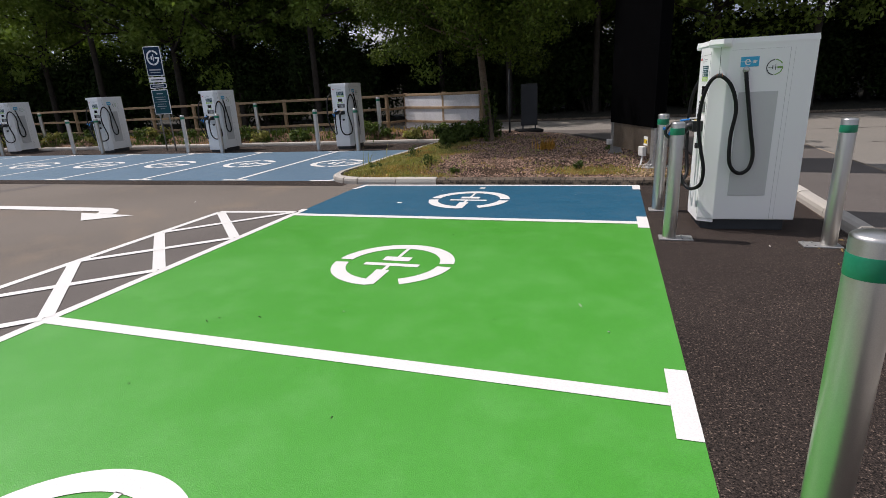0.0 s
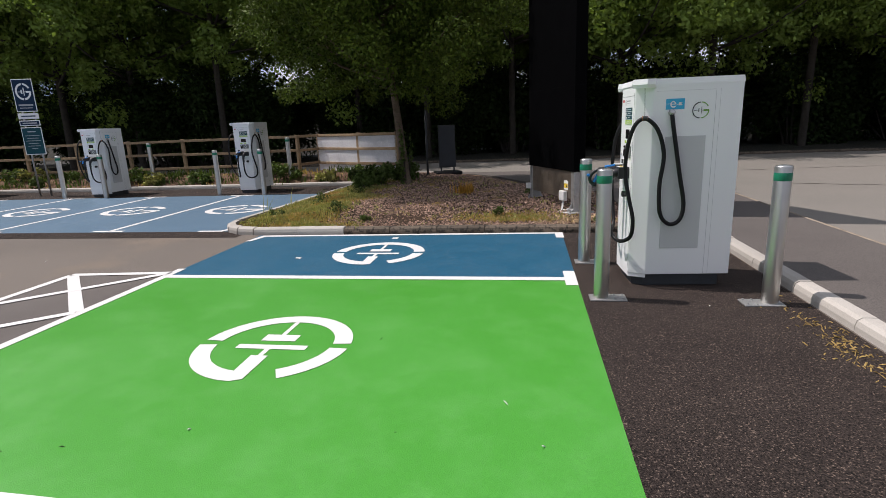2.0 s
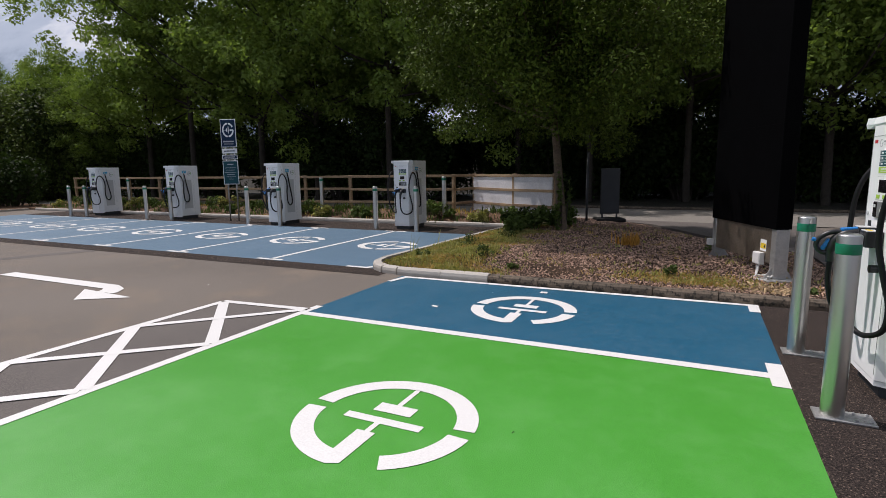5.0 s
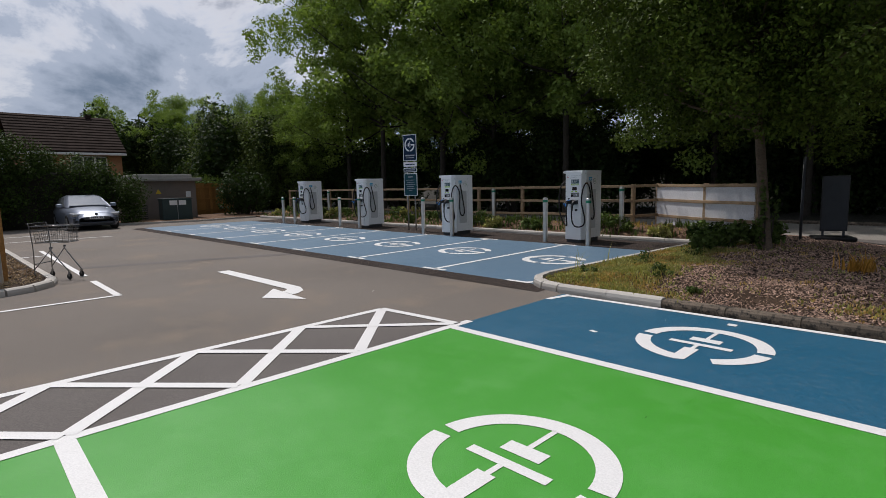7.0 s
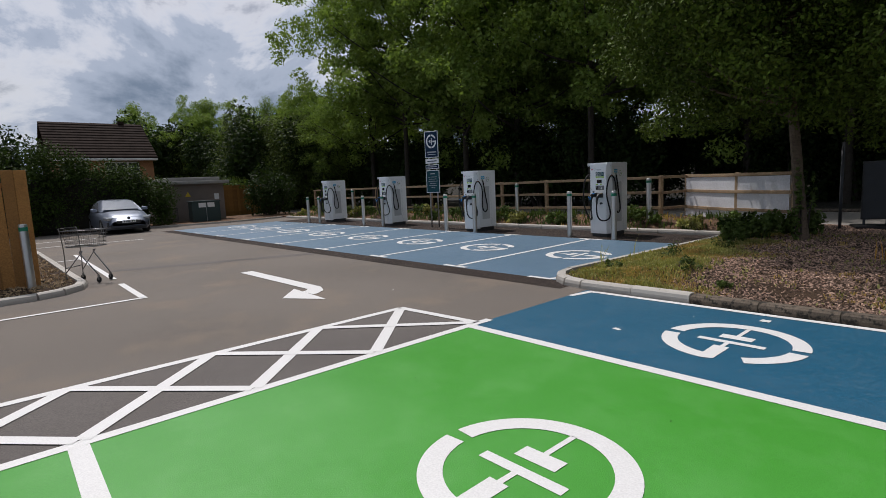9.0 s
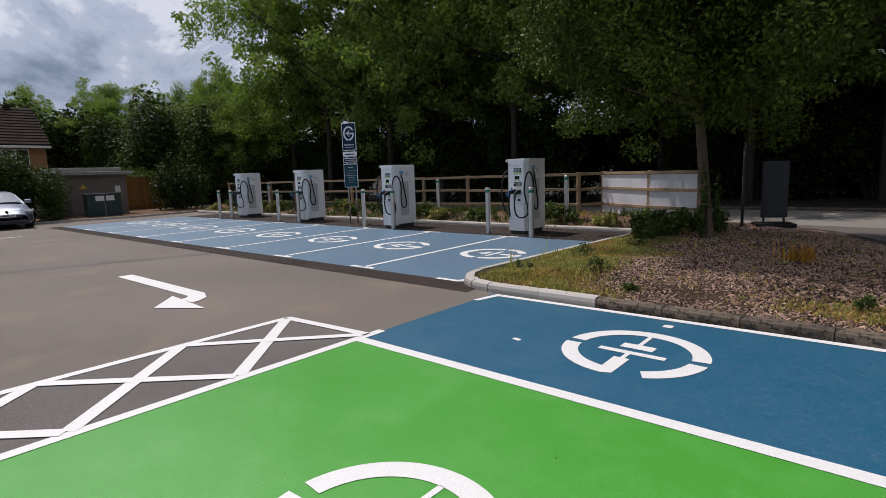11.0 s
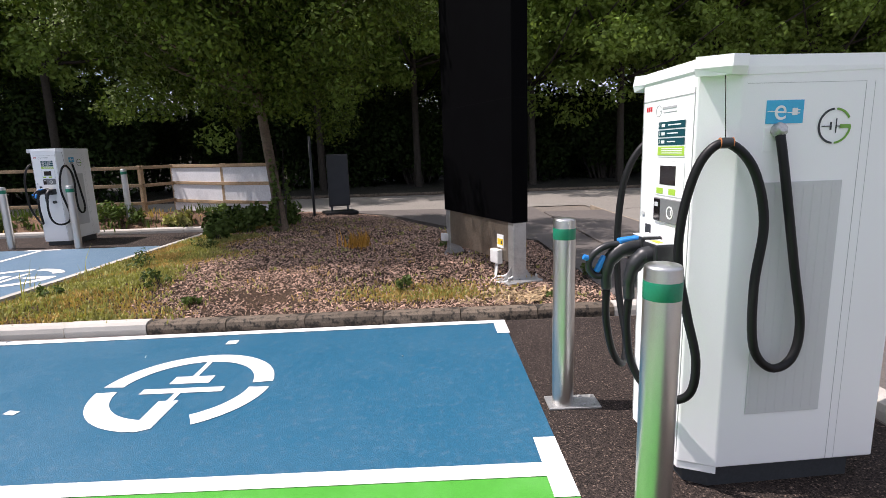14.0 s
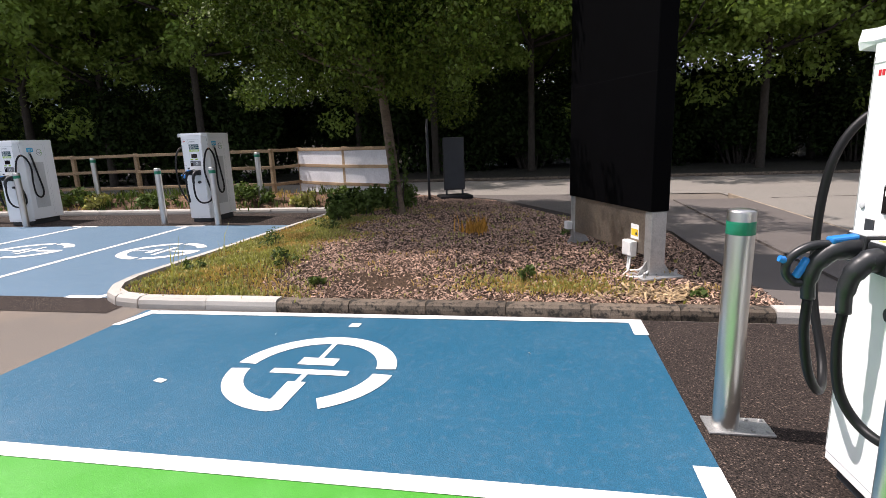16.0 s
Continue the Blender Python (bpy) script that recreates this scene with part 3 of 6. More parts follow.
hatch_y = [2.70 - 1.155 * i for i in range(7)]
polys = [stripe((-4.65, 2.98), (-4.65, -9), 0.10), stripe((-5.90, 2.68), (-5.90, -9), 0.10), stripe((-5.92, 2.69), (-4.67, 2.80), 0.10)]
marking("hatch_line", polys, "white border lines of the hatched zone")
cross = []
for i in range(6):
    a, b = hatch_y[i], hatch_y[i + 1]
    cross.append(stripe((-5.87, a - 0.04), (-4.70, b - 0.08), 0.12))
marking("hatch_line", cross, "white diagonal hatching lines", 0.010)
cross = []
for i in range(6):
    a, b = hatch_y[i], hatch_y[i + 1]
    cross.append(stripe((-5.86, b + 0.02), (-4.70, a + (0.06 if i == 0 else -0.10)), 0.10))
marking("hatch_line", cross, "white diagonal hatching lines", 0.0115)

# turning arrow in the lane
marking("lane_arrow", long_stripe((-10.75, 2.63), (-8.10, 2.66), 0.23) +
        [[(-8.10, 2.55), (-8.10, 2.775), (-7.80, 2.66), (-7.66, 2.47), (-7.66, 2.40), (-7.98, 2.40), (-8.01, 2.48)],
         [(-8.30, 2.42), (-7.78, 1.98), (-7.20, 2.36)]], "white painted turn arrow on the lane")

# bays on the far side of the lane
marking("lane_line", long_stripe((-9.72, 0.62), (-11.55, 0.66), 0.10) + long_stripe((-12.3, 0.68), (-18.5, 0.83), 0.10) + long_stripe((-9.70, 0.67), (-9.76, -3.4), 0.09),
        "white corner line of a parking bay")
marking("lane_line", long_stripe((-22.1, 3.35), (-22.9, -3), 0.11) + long_stripe((-17.0, 0.2), (-17.0, 0.75), 0.10), "white bay line on the far side")
marking("lane_line", long_stripe((-24.9, 2.3), (-25.3, -3), 0.11), "white bay line in front of the parked car")

# bays of the charger row
ROW_X = [-7.70 - 2.485 * i for i in range(7)]
for i, x in enumerate(ROW_X):
    far = 10.0
    marking("bay_line", [stripe((x, 5.36), (x - 0.12, far), 0.10), rect(x - 0.32, x + 0.28, 5.30, 5.40), rect(x - 0.42, x + 0.2, far - 0.05, far + 0.05)],
            "white line with end bars between faded blue bays")
marking("bay_line", [[(-5.95, 5.25), (-5.5, 5.25), (-5.42, 5.5), (-5.5, 5.5), (-5.58, 5.34), (-5.95, 5.34)]], "white corner line of the last blue bay")


def ring(r0, r1, a0, a1, n=24):
    """Quads of a ring sector, angles in degrees."""
    out = []
    for i in range(n):
        a, b = radians(a0 + (a1 - a0) * i / n), radians(a0 + (a1 - a0) * (i + 1) / n)
        out.append([(r0 * math.cos(a), r0 * math.sin(a)), (r1 * math.cos(a), r1 * math.sin(a)), (r1 * math.cos(b), r1 * math.sin(b)), (r0 * math.cos(b), r0 * math.sin(b))])
    return out


def emblem(r=0.595, inner=0.455):
    """A broken ring with an inner bar and two plates, as flat polygons, two groups."""
    k = r / 0.595
    right = ring(inner, 0.595, 27, 86) + ring(inner, 0.595, -86, -10)
    left = ring(inner, 0.595, 95, 265, 40)
    right += [[(0.20, -0.085), (0.448, -0.079), (0.586, -0.103), (0.593, -0.03), (0.56, 0.045), (0.20, 0.045)]]
    plates = [rect(0.01, 0.085, -0.28, 0.28), rect(0.085, 0.20, -0.035, 0.005), rect(-0.185, -0.065, -0.145, 0.135), rect(-0.46, -0.185, -0.03, 0.008)]
    scale = lambda ps: [[(x * k, y * k) for x, y in p] for p in ps]
    return scale(right), scale(left), scale(plates)


def floor_symbol(x, y, turn, label, sx=1.0):
    a, b, c = emblem()
    m = pose(x, y, 0, 0, 0, turn) @ Matrix.Diagonal((sx, 1, 1, 1))
    ob = flat("charging_symbol", a + b + c, H2, M["line"], m)
    return tagged(ob, label, "road marking", group="painted charging symbols", kind="structure")


floor_symbol(-2.40, 3.785, -90, "white broken-ring charging symbol on blue paint")
floor_symbol(-2.41, 0.865, -90, "white broken-ring charging symbol on green paint")
floor_symbol(-2.41, -2.68, -90, "white broken-ring charging symbol on green paint")
for i in range(8):
    floor_symbol(-6.60 - 2.47 * i, 7.65, 0, "white broken-ring charging symbol on faded blue paint", 1.1)


# ---- kerbs ----
KERB_MESHES = {}


def kerb_mesh(length, height, width, material):
    key = (round(length, 2), height, width, material.name)
    if key not in KERB_MESHES:
        bm = bmesh.new()
        poly = [(-width / 2, -0.1), (width / 2, -0.1), (width / 2, height), (-width / 2 + 0.045, height), (-width / 2 + 0.012, height - 0.02), (-width / 2, height - 0.06)]
        a = [bm.verts.new((-length / 2, y, z)) for y, z in poly]
        b = [bm.verts.new((length / 2, y, z)) for y, z in poly]
        bm.faces.new(a)
        bm.faces.new(b[::-1])
        for i in range(len(poly)):
            bm.faces.new((a[i], b[i], b[(i + 1) % len(poly)], a[(i + 1) % len(poly)]))
        bmesh.ops.recalc_face_normals(bm, faces=bm.faces)
        me = bpy.data.meshes.new("kerb_stone")
        bm.to_mesh(me)
        bm.free()
        me.materials.append(material)
        KERB_MESHES[key] = me
    return KERB_MESHES[key]


def kerb_run(points, label, material, length=0.915, height=0.11, width=0.14):
    """Kerb stones end to end along a line; the face looks to the right of the way."""
    owner = thing("kerb", None, label, "kerb", kind="structure")
    pts = [Vector(p) for p in points]
    for a, b in zip(pts, pts[1:]):
        d = (b - a).length
        k = max(1, round(d / length))
        for i in range(k):
            c = a + (b - a) * (i + 0.5) / k
            ob = new("kerb_stone", kerb_mesh(d / k - 0.008, height, width, material))
            ob.parent = owner
            ob.matrix_basis = pose(c.x, c.y, gz(c.x) + random.uniform(-0.004, 0.004), 0, 0, math.degrees(math.atan2(b.y - a.y, b.x - a.x)) + random.uniform(-0.4, 0.4))
    return owner


arc = [(-4.78 + 0.75 * math.cos(radians(a)) - 0.0, 5.79 + 0.75 * math.sin(radians(a))) for a in (180, 202, 225, 247, 270)]
kerb_run([(-5.15, 11.85), (-5.35, 8.8), arc[0]], "pale new concrete kerb beside the blue bay", M["kerb"])
kerb_run(arc, "pale curved concrete kerb at the island corner", M["kerb"], 0.3)
kerb_run([arc[-1], (-3.29, 5.04)], "pale new concrete kerb in front of the planting", M["kerb"], 0.75)
kerb_run([(-3.29, 5.04), (1.05, 5.07)], "old dark mossy kerb in front of the planting", M["old_kerb"], 0.75, 0.105)
kerb_run([(1.05, 5.07), (1.93, 5.07)], "pale concrete kerb beside the charger strip", M["kerb"], 0.9)
kerb_run([(1.93, 5.0), (1.93, -14)], "pale concrete kerb beside the charger", M["kerb"])
kerb_run([(-28, 11.75), (-5.15, 11.85)], "pale concrete kerb behind the charger row", M["kerb"])
larc = [(-11.95 + 0.88 * math.cos(radians(a)), -0.74 + 0.88 * math.sin(radians(a))) for a in (90, 62, 35, 10)]
kerb_run([(-24, 0.02), (-19, 0.10), larc[0]][::-1], "pale concrete kerb round the gravel bed", M["kerb"])
kerb_run(larc[::-1], "pale curved concrete kerb of the gravel bed", M["kerb"], 0.35)
kerb_run([larc[-1], (-10.98, -2.0), (-10.7, -6)][::-1], "pale concrete kerb of the gravel bed", M["kerb"])
kerb_run([(-90, 19.5), (60, 19.5)][::1], "low dark kerb along the access road", M["old_kerb"], 3.0, 0.12)
kerb_run([(-28.6, 11.7), (-28.0, 8.6), (-29.1, 4.5)], "low concrete kerb in front of the substation", M["kerb"], 0.915, 0.09)


# ---- planting beds ----
def bed_x(y):
    """West and east edge of the planted island."""
    lo = -5.45 + (max(0.0, 5.75 - y) ** 2) * 1.0
    lo += 0.25 * smooth((y - 6) / 6)
    ys = [(5.0, 1.25), (8.8, 1.1), (10.6, -0.4), (13.2, -1.9), (14.3, -3.6)]
    for (a, xa), (b, xb) in zip(ys, ys[1:]):
        if y <= b:
            return lo, xa + (xb - xa) * (y - a) / (b - a)
    return lo, ys[-1][1]


def bed_z(x, y):
    lo, hi = bed_x(y)
    edge = min(x - lo, hi - x, y - 5.08, 14.3 - y)
    rise = 0.085 + 0.11 * smooth(edge / 1.6) + 0.05 * noise.noise((x * 0.9, y * 0.9, 3.0)) * smooth(edge / 0.5)
    east = smooth((x - hi + 0.5) / 0.5) * (1 if y > 5.8 else 0.2)
    return rise * (1 - 0.35 * east)


def island():
    vs, fs = [], []
    ny, nx = 70, 56
    for j in range(ny + 1):
        y = 5.10 + (14.3 - 5.10) * j / ny
        lo, hi = bed_x(y)
        for i in range(nx + 1):
            x = lo + (hi - lo) * i / nx
            z = bed_z(x, y) + 0.012 * noise.noise((x * 9, y * 9, 0))
            if i in (0, nx) or j in (ny,):
                z = gz(x) + (0.06 if i == 0 else 0.0)
            vs.append((x, y, z))
    for j in range(ny):
        for i in range(nx):
            a = j * (nx + 1) + i
            fs.append((a, a + 1, a + nx + 2, a + nx + 1))
    return tagged(mesh_ob("ground", vs, fs, M["soil"], None, "", True), "raised bed of dry soil and bark mulch", "planting bed", kind="structure")


island()


def bank_z(x, y):
    return gz(x) * smooth((13.6 - y) / 2) + 0.07 + 0.25 * smooth((y - 11.9) / 0.9) - 0.2 * smooth((y - 13.3) / 1.0) + 0.03 * noise.noise((x * 0.8, y * 1.5, 7.0))


def bank():
    vs, fs = [], []
    nx, ny = 110, 12
    for j in range(ny + 1):
        y = 11.82 + 2.6 * j / ny
        for i in range(nx + 1):
            x = -28.2 + 23.1 * i / nx
            vs.append((x, y, bank_z(x, y) + 0.02 * noise.noise((x * 4, y * 4, 1))))
    for j in range(ny):
        for i in range(nx):
            a = j * (nx + 1) + i
            fs.append((a, a + 1, a + nx + 2, a + nx + 1))
    return tagged(mesh_ob("ground", vs, fs, M["sunlit_soil"], None, "", True), "weedy soil bank behind the charger row", "planting bed", kind="structure")


bank()
tagged(part("ground", prism([(-24, 0.0), (-19, 0.06), (-12.0, 0.10), (-11.45, -0.15), (-11.15, -0.7), (-11.05, -2.0), (-10.77, -6), (-24, -6)], -0.1, 0.085), M["soil"]), "raised bed under tan gravel", "planting bed", kind="structure")


# ---- scattered ground cover ----
def chips(name, places, size, material, label, category, flatness=0.35):
    """Many small five-sided shards lying at the given places."""
    vs, fs = [], []
    rnd = random.Random(5)
    for x, y, z in places:
        base = len(vs)
        s = size * rnd.uniform(0.5, 1.5)
        a = rnd.uniform(0, 6.28)
        tilt = rnd.uniform(-1.0, 1.0)
        ca, sa = math.cos(a), math.sin(a)
        w = rnd.uniform(0.12, 0.34)
        for lx, ly, lz in ((-1, -w, 0), (1, -w * 0.7, 0), (0.8, w, 0), (-0.9, w * 0.8, 0), (0.1, 0.0, flatness)):
            vs.append((x + (lx * ca - ly * sa) * s, y + (lx * sa + ly * ca) * s, z + (lz + 0.15) * s + lx * tilt * s * 0.8))
        fs += [(base, base + 1, base + 4), (base + 1, base + 2, base + 4), (base + 2, base + 3, base + 4), (base + 3, base, base + 4)]
    return tagged(mesh_ob(name, vs, fs, material), label, category, kind="stuff")


def mulch_weight(x, y):
    """1 where bark covers the bed, 0 where grass does."""
    return smooth((x + 4.1 + 0.35 * (y - 5) * 0.3 + 0.9 * noise.noise((x * 0.8, y * 0.8, 11))) / 0.9)


rnd = random.Random(1)
spots = []
while len(spots) < 54000:
    y = rnd.uniform(5.16, 14.0)
    if y > 9 and rnd.random() < 0.45:
        continue
    lo, hi = bed_x(y)
    x = rnd.uniform(lo + 0.1, hi - 0.03)
    bare = smooth((noise.noise((x * 0.7, y * 1.3, 21)) - 0.15) / 0.2) * smooth((6.4 - y) / 0.8)
    if rnd.random() < mulch_weight(x, y) * (1 - 0.8 * bare):
        spots.append((x, y, bed_z(x, y)))
chips("bark_mulch", spots, 0.0205, M["bark_chip"], "loose brown-grey bark chip mulch on the bed", "mulch", 0.5)
spots = [(rnd.uniform(-23.5, -10.9), rnd.uniform(-4.0, 0.02), 0.085) for _ in range(10500)]
spots = [s for s in spots if s[0] < -11.15 - max(0, s[1] + 0.75) * 0.9]
chips("gravel_bed", spots, 0.035, M["gravel"], "loose tan gravel filling the bed", "gravel", 0.6)


def blades(name, places, height, material, label, category, per=5, spread=0.05, width=0.006):
    vs, fs = [], []
    r = random.Random(8)
    for x, y, z, k in places:
        for _ in range(per):
            b = len(vs)
            a = r.uniform(0, 6.28)
            px, py = x + r.gauss(0, spread), y + r.gauss(0, spread)
            h = height * k * r.uniform(0.5, 1.3)
            lean = h * r.uniform(0.1, 0.8)
            dx, dy = math.cos(a), math.sin(a)
            w = width * r.uniform(0.7, 1.6)
            vs += [(px - dy * w, py + dx * w, z - 0.01), (px + dy * w, py - dx * w, z - 0.01),
                   (px + dx * lean * 0.4 + dy * w, py + dy * lean * 0.4 - dx * w, z + h * 0.6), (px + dx * lean * 0.4 - dy * w, py + dy * lean * 0.4 + dx * w, z + h * 0.6),
                   (px + dx * lean, py + dy * lean, z + h)]
            fs += [(b, b + 1, b + 2, b + 3), (b + 3, b + 2, b + 4)]
    return tagged(mesh_ob(name, vs, fs, material), label, category, kind="stuff")


spots, dry = [], []
while len(spots) + len(dry) < 5200:
    y = rnd.uniform(5.16, 11.5)
    lo, hi = bed_x(y)
    x = rnd.uniform(lo + 0.16, hi - 0.3)
    if rnd.random() < (1 - mulch_weight(x, y)) * 0.95 + 0.02:
        (dry if noise.noise((x * 1.3, y * 1.3, 31)) + rnd.uniform(-0.3, 0.3) > 0.05 else spots).append((x, y, bed_z(x, y), rnd.uniform(0.5, 1.3)))
for _ in range(420):
    x, y = -0.75 + rnd.gauss(0, 0.42), 5.45 + abs(rnd.gauss(0, 0.22))
    (dry if rnd.random() < 0.6 else spots).append((x, y, bed_z(x, y) + 0.01, rnd.uniform(0.4, 0.9)))
blades("grass", spots, 0.045, M["grass"], "patchy yellow-green grass on the island", "grass", 6, 0.06, 0.007)
blades("grass", dry, 0.036, M["straw"], "dry straw-coloured grass on the island", "grass", 6, 0.06, 0.006)
spots, dry = [], []
for _ in range(1000):
    x, y = rnd.uniform(-28, -5.3), rnd.uniform(11.95, 13.6)
    (dry if noise.noise((x * 0.9, y * 0.9, 41)) > 0.05 else spots).append((x, y, bank_z(x, y), rnd.uniform(0.6, 1.6)))
blades("grass", spots, 0.15, M["weed"], "rough grass and weeds on the soil bank", "grass", 5, 0.10, 0.012)
blades("grass", dry[::3], 0.08, M["straw"], "dry straw-coloured grass on the soil bank", "grass", 5, 0.09, 0.011)


# ---- foliage ----
def leaf_cloud(centres, count, size, r, aspect=0.55):
    """Leaf quads over a set of (centre, radii) clumps."""
    g = np.random.default_rng(r)
    c = np.array([q[0] for q in centres])
    s = np.array([q[1] for q in centres])
    vol = (s[:, 0] * s[:, 1] * s[:, 2]) ** 0.67
    pick = g.choice(len(c), count, p=vol / vol.sum())
    d = g.normal(size=(count, 3))
    d /= np.linalg.norm(d, axis=1)[:, None]
    p = c[pick] + d * s[pick] * (g.uniform(0.1, 1.05, (count, 1)) ** 0.5)
    nrm = d * 0.6 + g.normal(size=(count, 3)) * 0.6 + np.array([0, 0, 0.45])
    nrm /= np.linalg.norm(nrm, axis=1)[:, None]
    u = np.cross(nrm, g.normal(size=(count, 3)))
    u /= np.linalg.norm(u, axis=1)[:, None]
    v = np.cross(nrm, u)
    k = size * g.uniform(0.55, 1.35, (count, 1))
    drop = np.array([0, 0, -0.15])
    a, b = p - u * k, p + v * k * aspect
    e, f = p + u * k + drop * k, p - v * k * aspect
    verts = np.stack([a, b, e, f], 1).reshape(-1, 3)
    idx = np.arange(count * 4).reshape(-1, 4)
    return verts, idx


def cloud_ob(name, data, material, parent=None, label=""):
    verts, idx = data
    me = bpy.data.meshes.new(name)
    me.vertices.add(len(verts))
    me.vertices.foreach_set("co", verts.astype(np.float32).ravel())
    me.loops.add(idx.size)
    me.loops.foreach_set("vertex_index", idx.astype(np.int32).ravel())
    me.polygons.add(len(idx))
    me.polygons.foreach_set("loop_start", np.arange(0, idx.size, 4, dtype=np.int32))
    me.update(calc_edges=True)
    me.validate()
    me.materials.append(material)
    ob = new(name, me)
    if parent:
        ob.parent = parent
    if label:
        tagged(ob, label)
    return ob


def limb_set(r, height, base_r, crown_lo, crown_r, count, lean=(0, 0)):
    """Trunk and limbs: one joined tapered skeleton; also gives limb tips."""
    vs, fs, tips = [], [], []

    def grow(points, radii, n):
        base = len(vs)
        v, f = tube_data(points, radii, n)
        vs.extend(v)
        fs.extend([tuple(i + base for i in q) for q in f])

    top = Vector((lean[0], lean[1], height * 0.86))
    trunk = [Vector((0, 0, -0.1)), Vector((lean[0] * 0.12, lean[1] * 0.12, 0.15)), top * 0.4 + Vector((r.uniform(-0.1, 0.1), r.uniform(-0.1, 0.1), 0)), top * 0.7, top]
    pts = spline(trunk, 5)
    grow(pts, [base_r * (1.25 if i == 0 else 1) * (1 - 0.85 * i / len(pts)) for i in range(len(pts))], 9)
    for i in range(count):
        t = r.uniform(crown_lo, 0.92)
        p = top * t
        a = i * 2.4 + r.uniform(-0.4, 0.4)
        reach = crown_r * r.uniform(0.55, 0.95) * (1.15 - 0.6 * abs(t - 0.55))
        end = p + Vector((math.cos(a) * reach, math.sin(a) * reach, reach * r.uniform(0.25, 0.8)))
        mid = p * 0.5 + end * 0.5 + Vector((0, 0, -0.08 * reach))
        q = spline([p, mid, end], 4)
        grow(q, [base_r * 0.38 * (1 - t * 0.5) * (1 - 0.8 * j / len(q)) for j in range(len(q))], 6)
        tips.append((mid, reach))
        tips.append((end, reach))
    return vs, fs, tips, top


def tree(name, seed, height, base_r, crown_lo, crown_r, limbs, leaves, size, leaf, label, lean=(0, 0), squash=0.75, bark="bark"):
    r = random.Random(seed)
    owner = thing(name, None, label, "tree")
    vs, fs, tips, top = limb_set(r, height, base_r, crown_lo, crown_r, limbs, lean)
    mesh_ob("trunk", vs, fs, M[bark], owner, "rough grey-brown bark", True)
    cl = []
    for p, reach in tips:
        for _ in range(5):
            s = crown_r * r.uniform(0.08, 0.20)
            o = Vector((r.gauss(0, 1), r.gauss(0, 1), r.gauss(0, 0.8))) * crown_r * 0.21
            cl.append((tuple(p + o), (s, s, s * squash)))
    for _ in range(4):
        s = crown_r * r.uniform(0.2, 0.35)
        cl.append((tuple(top + Vector((r.gauss(0, 0.3), r.gauss(0, 0.3), r.uniform(-0.3, 0.12) * height * 0.3)) * 1.0), (s, s, s)))
    cloud_ob("crown", leaf_cloud(cl, leaves, size, seed), leaf, owner)
    return owner


# bits of litter on the paint
spots = [(-3.15, -1.49), (-3.3, -0.65), (-2.94, -0.5), (-1.78, -1.52), (-0.04, 1.71), (-1.61, 1.02), (-3.25, -0.57), (-2.1, 1.9), (-3.9, 1.3), (-1.2, -0.2)]
chips("dead_leaf_bits", [(x, y, 0.005) for x, y in spots], 0.012, M["bark"], "tiny dead leaf bits on the painted bays", "leaf litter")
spots = [(-2.35, -0.28), (-0.62, 0.14), (-0.42, -0.26), (1.03, 1.89), (-6.6, 3.6), (-6.9, 3.3), (-0.9, 4.2), (-3.0, 4.4)]
chips("paint_flecks", [(x, y, gz(x) + 0.005) for x, y in spots], 0.016, M["line"], "tiny white flecks on the ground", "litter")

# pale wood shavings by the totem's foot
rnd = random.Random(23)
spots = [(0.25 + rnd.gauss(0, 0.22), 5.42 + rnd.gauss(0, 0.10), 0.0) for _ in range(260)]
chips("wood_shavings", [(x, max(5.2, y), bed_z(x, max(5.2, y)) + 0.01) for x, y, _ in spots], 0.04, M["gravel"], "pale tan wood shavings by the kerb", "wood shavings")
spots = [(1.75 + rnd.gauss(0, 0.05) - abs(rnd.gauss(0, 0.12)), 1.0 + rnd.gauss(0, 0.45), 0.006) for _ in range(240)]
chips("leaf_litter", spots, 0.016, M["straw"], "dry brown leaf litter along the kerb", "leaf litter")


# ---- trees ----
near = tree("tree", 12, 6.6, 0.138, 0.40, 3.2, 36, 150000, 0.043, M["leaf_near"], "young broadleaf tree with light green leaves on the island", (-0.75, 0.0), bark="pale_bark")
near.matrix_basis = pose(-3.34, 10.1, 0.16)

belt = [tree("tree", 40 + i, h, 0.20, lo, cr, 28, 40000, 0.100, M["leaf"], "tall dark green broadleaf tree in the belt behind the road")
        for i, (h, lo, cr) in enumerate(((16.0, 0.27, 4.6), (17.5, 0.31, 4.2), (14.5, 0.24, 4.8)))]
r = random.Random(77)
places = []
for i in range(19):
    x = -42.5 + 4.2 * i + r.uniform(-0.8, 0.8)
    places.append((x, (18.6 if x < -9 else 23.2) + r.uniform(-0.8, 1.0), 0.50 if x < -40 else 0.58 if x < -34 else 0.76 if x < -30 else 0.95 if x < -27 else 1.05))
for i in range(15):
    x = -46 + 5.6 * i + r.uniform(-1.3, 1.3)
    places.append((x, (24.5 if x < -9 else 28.5) + r.uniform(-1.5, 1.5), 1.0 if x > -29 else 0.58))
for x, y, s in ((-46, 19, 0.55), (-51.5, 20, 0.55), (-56, 17, 0.6), (-41.5, 19, 0.60), (-62, 12, 0.62), (-58, 18, 0.7), (-66, 13, 0.66), (-40, -14, 0.5)):
    places.append((x, y, s))
places.append((-19.6, 26.5, 0.62))
# invented back row of trees that keeps the sun off the earth bank
places += [(-9.0 + 6.2 * i + r.uniform(-1, 1), 34.5 + r.uniform(-0.8, 0.8), 0.9) for i in range(6)]
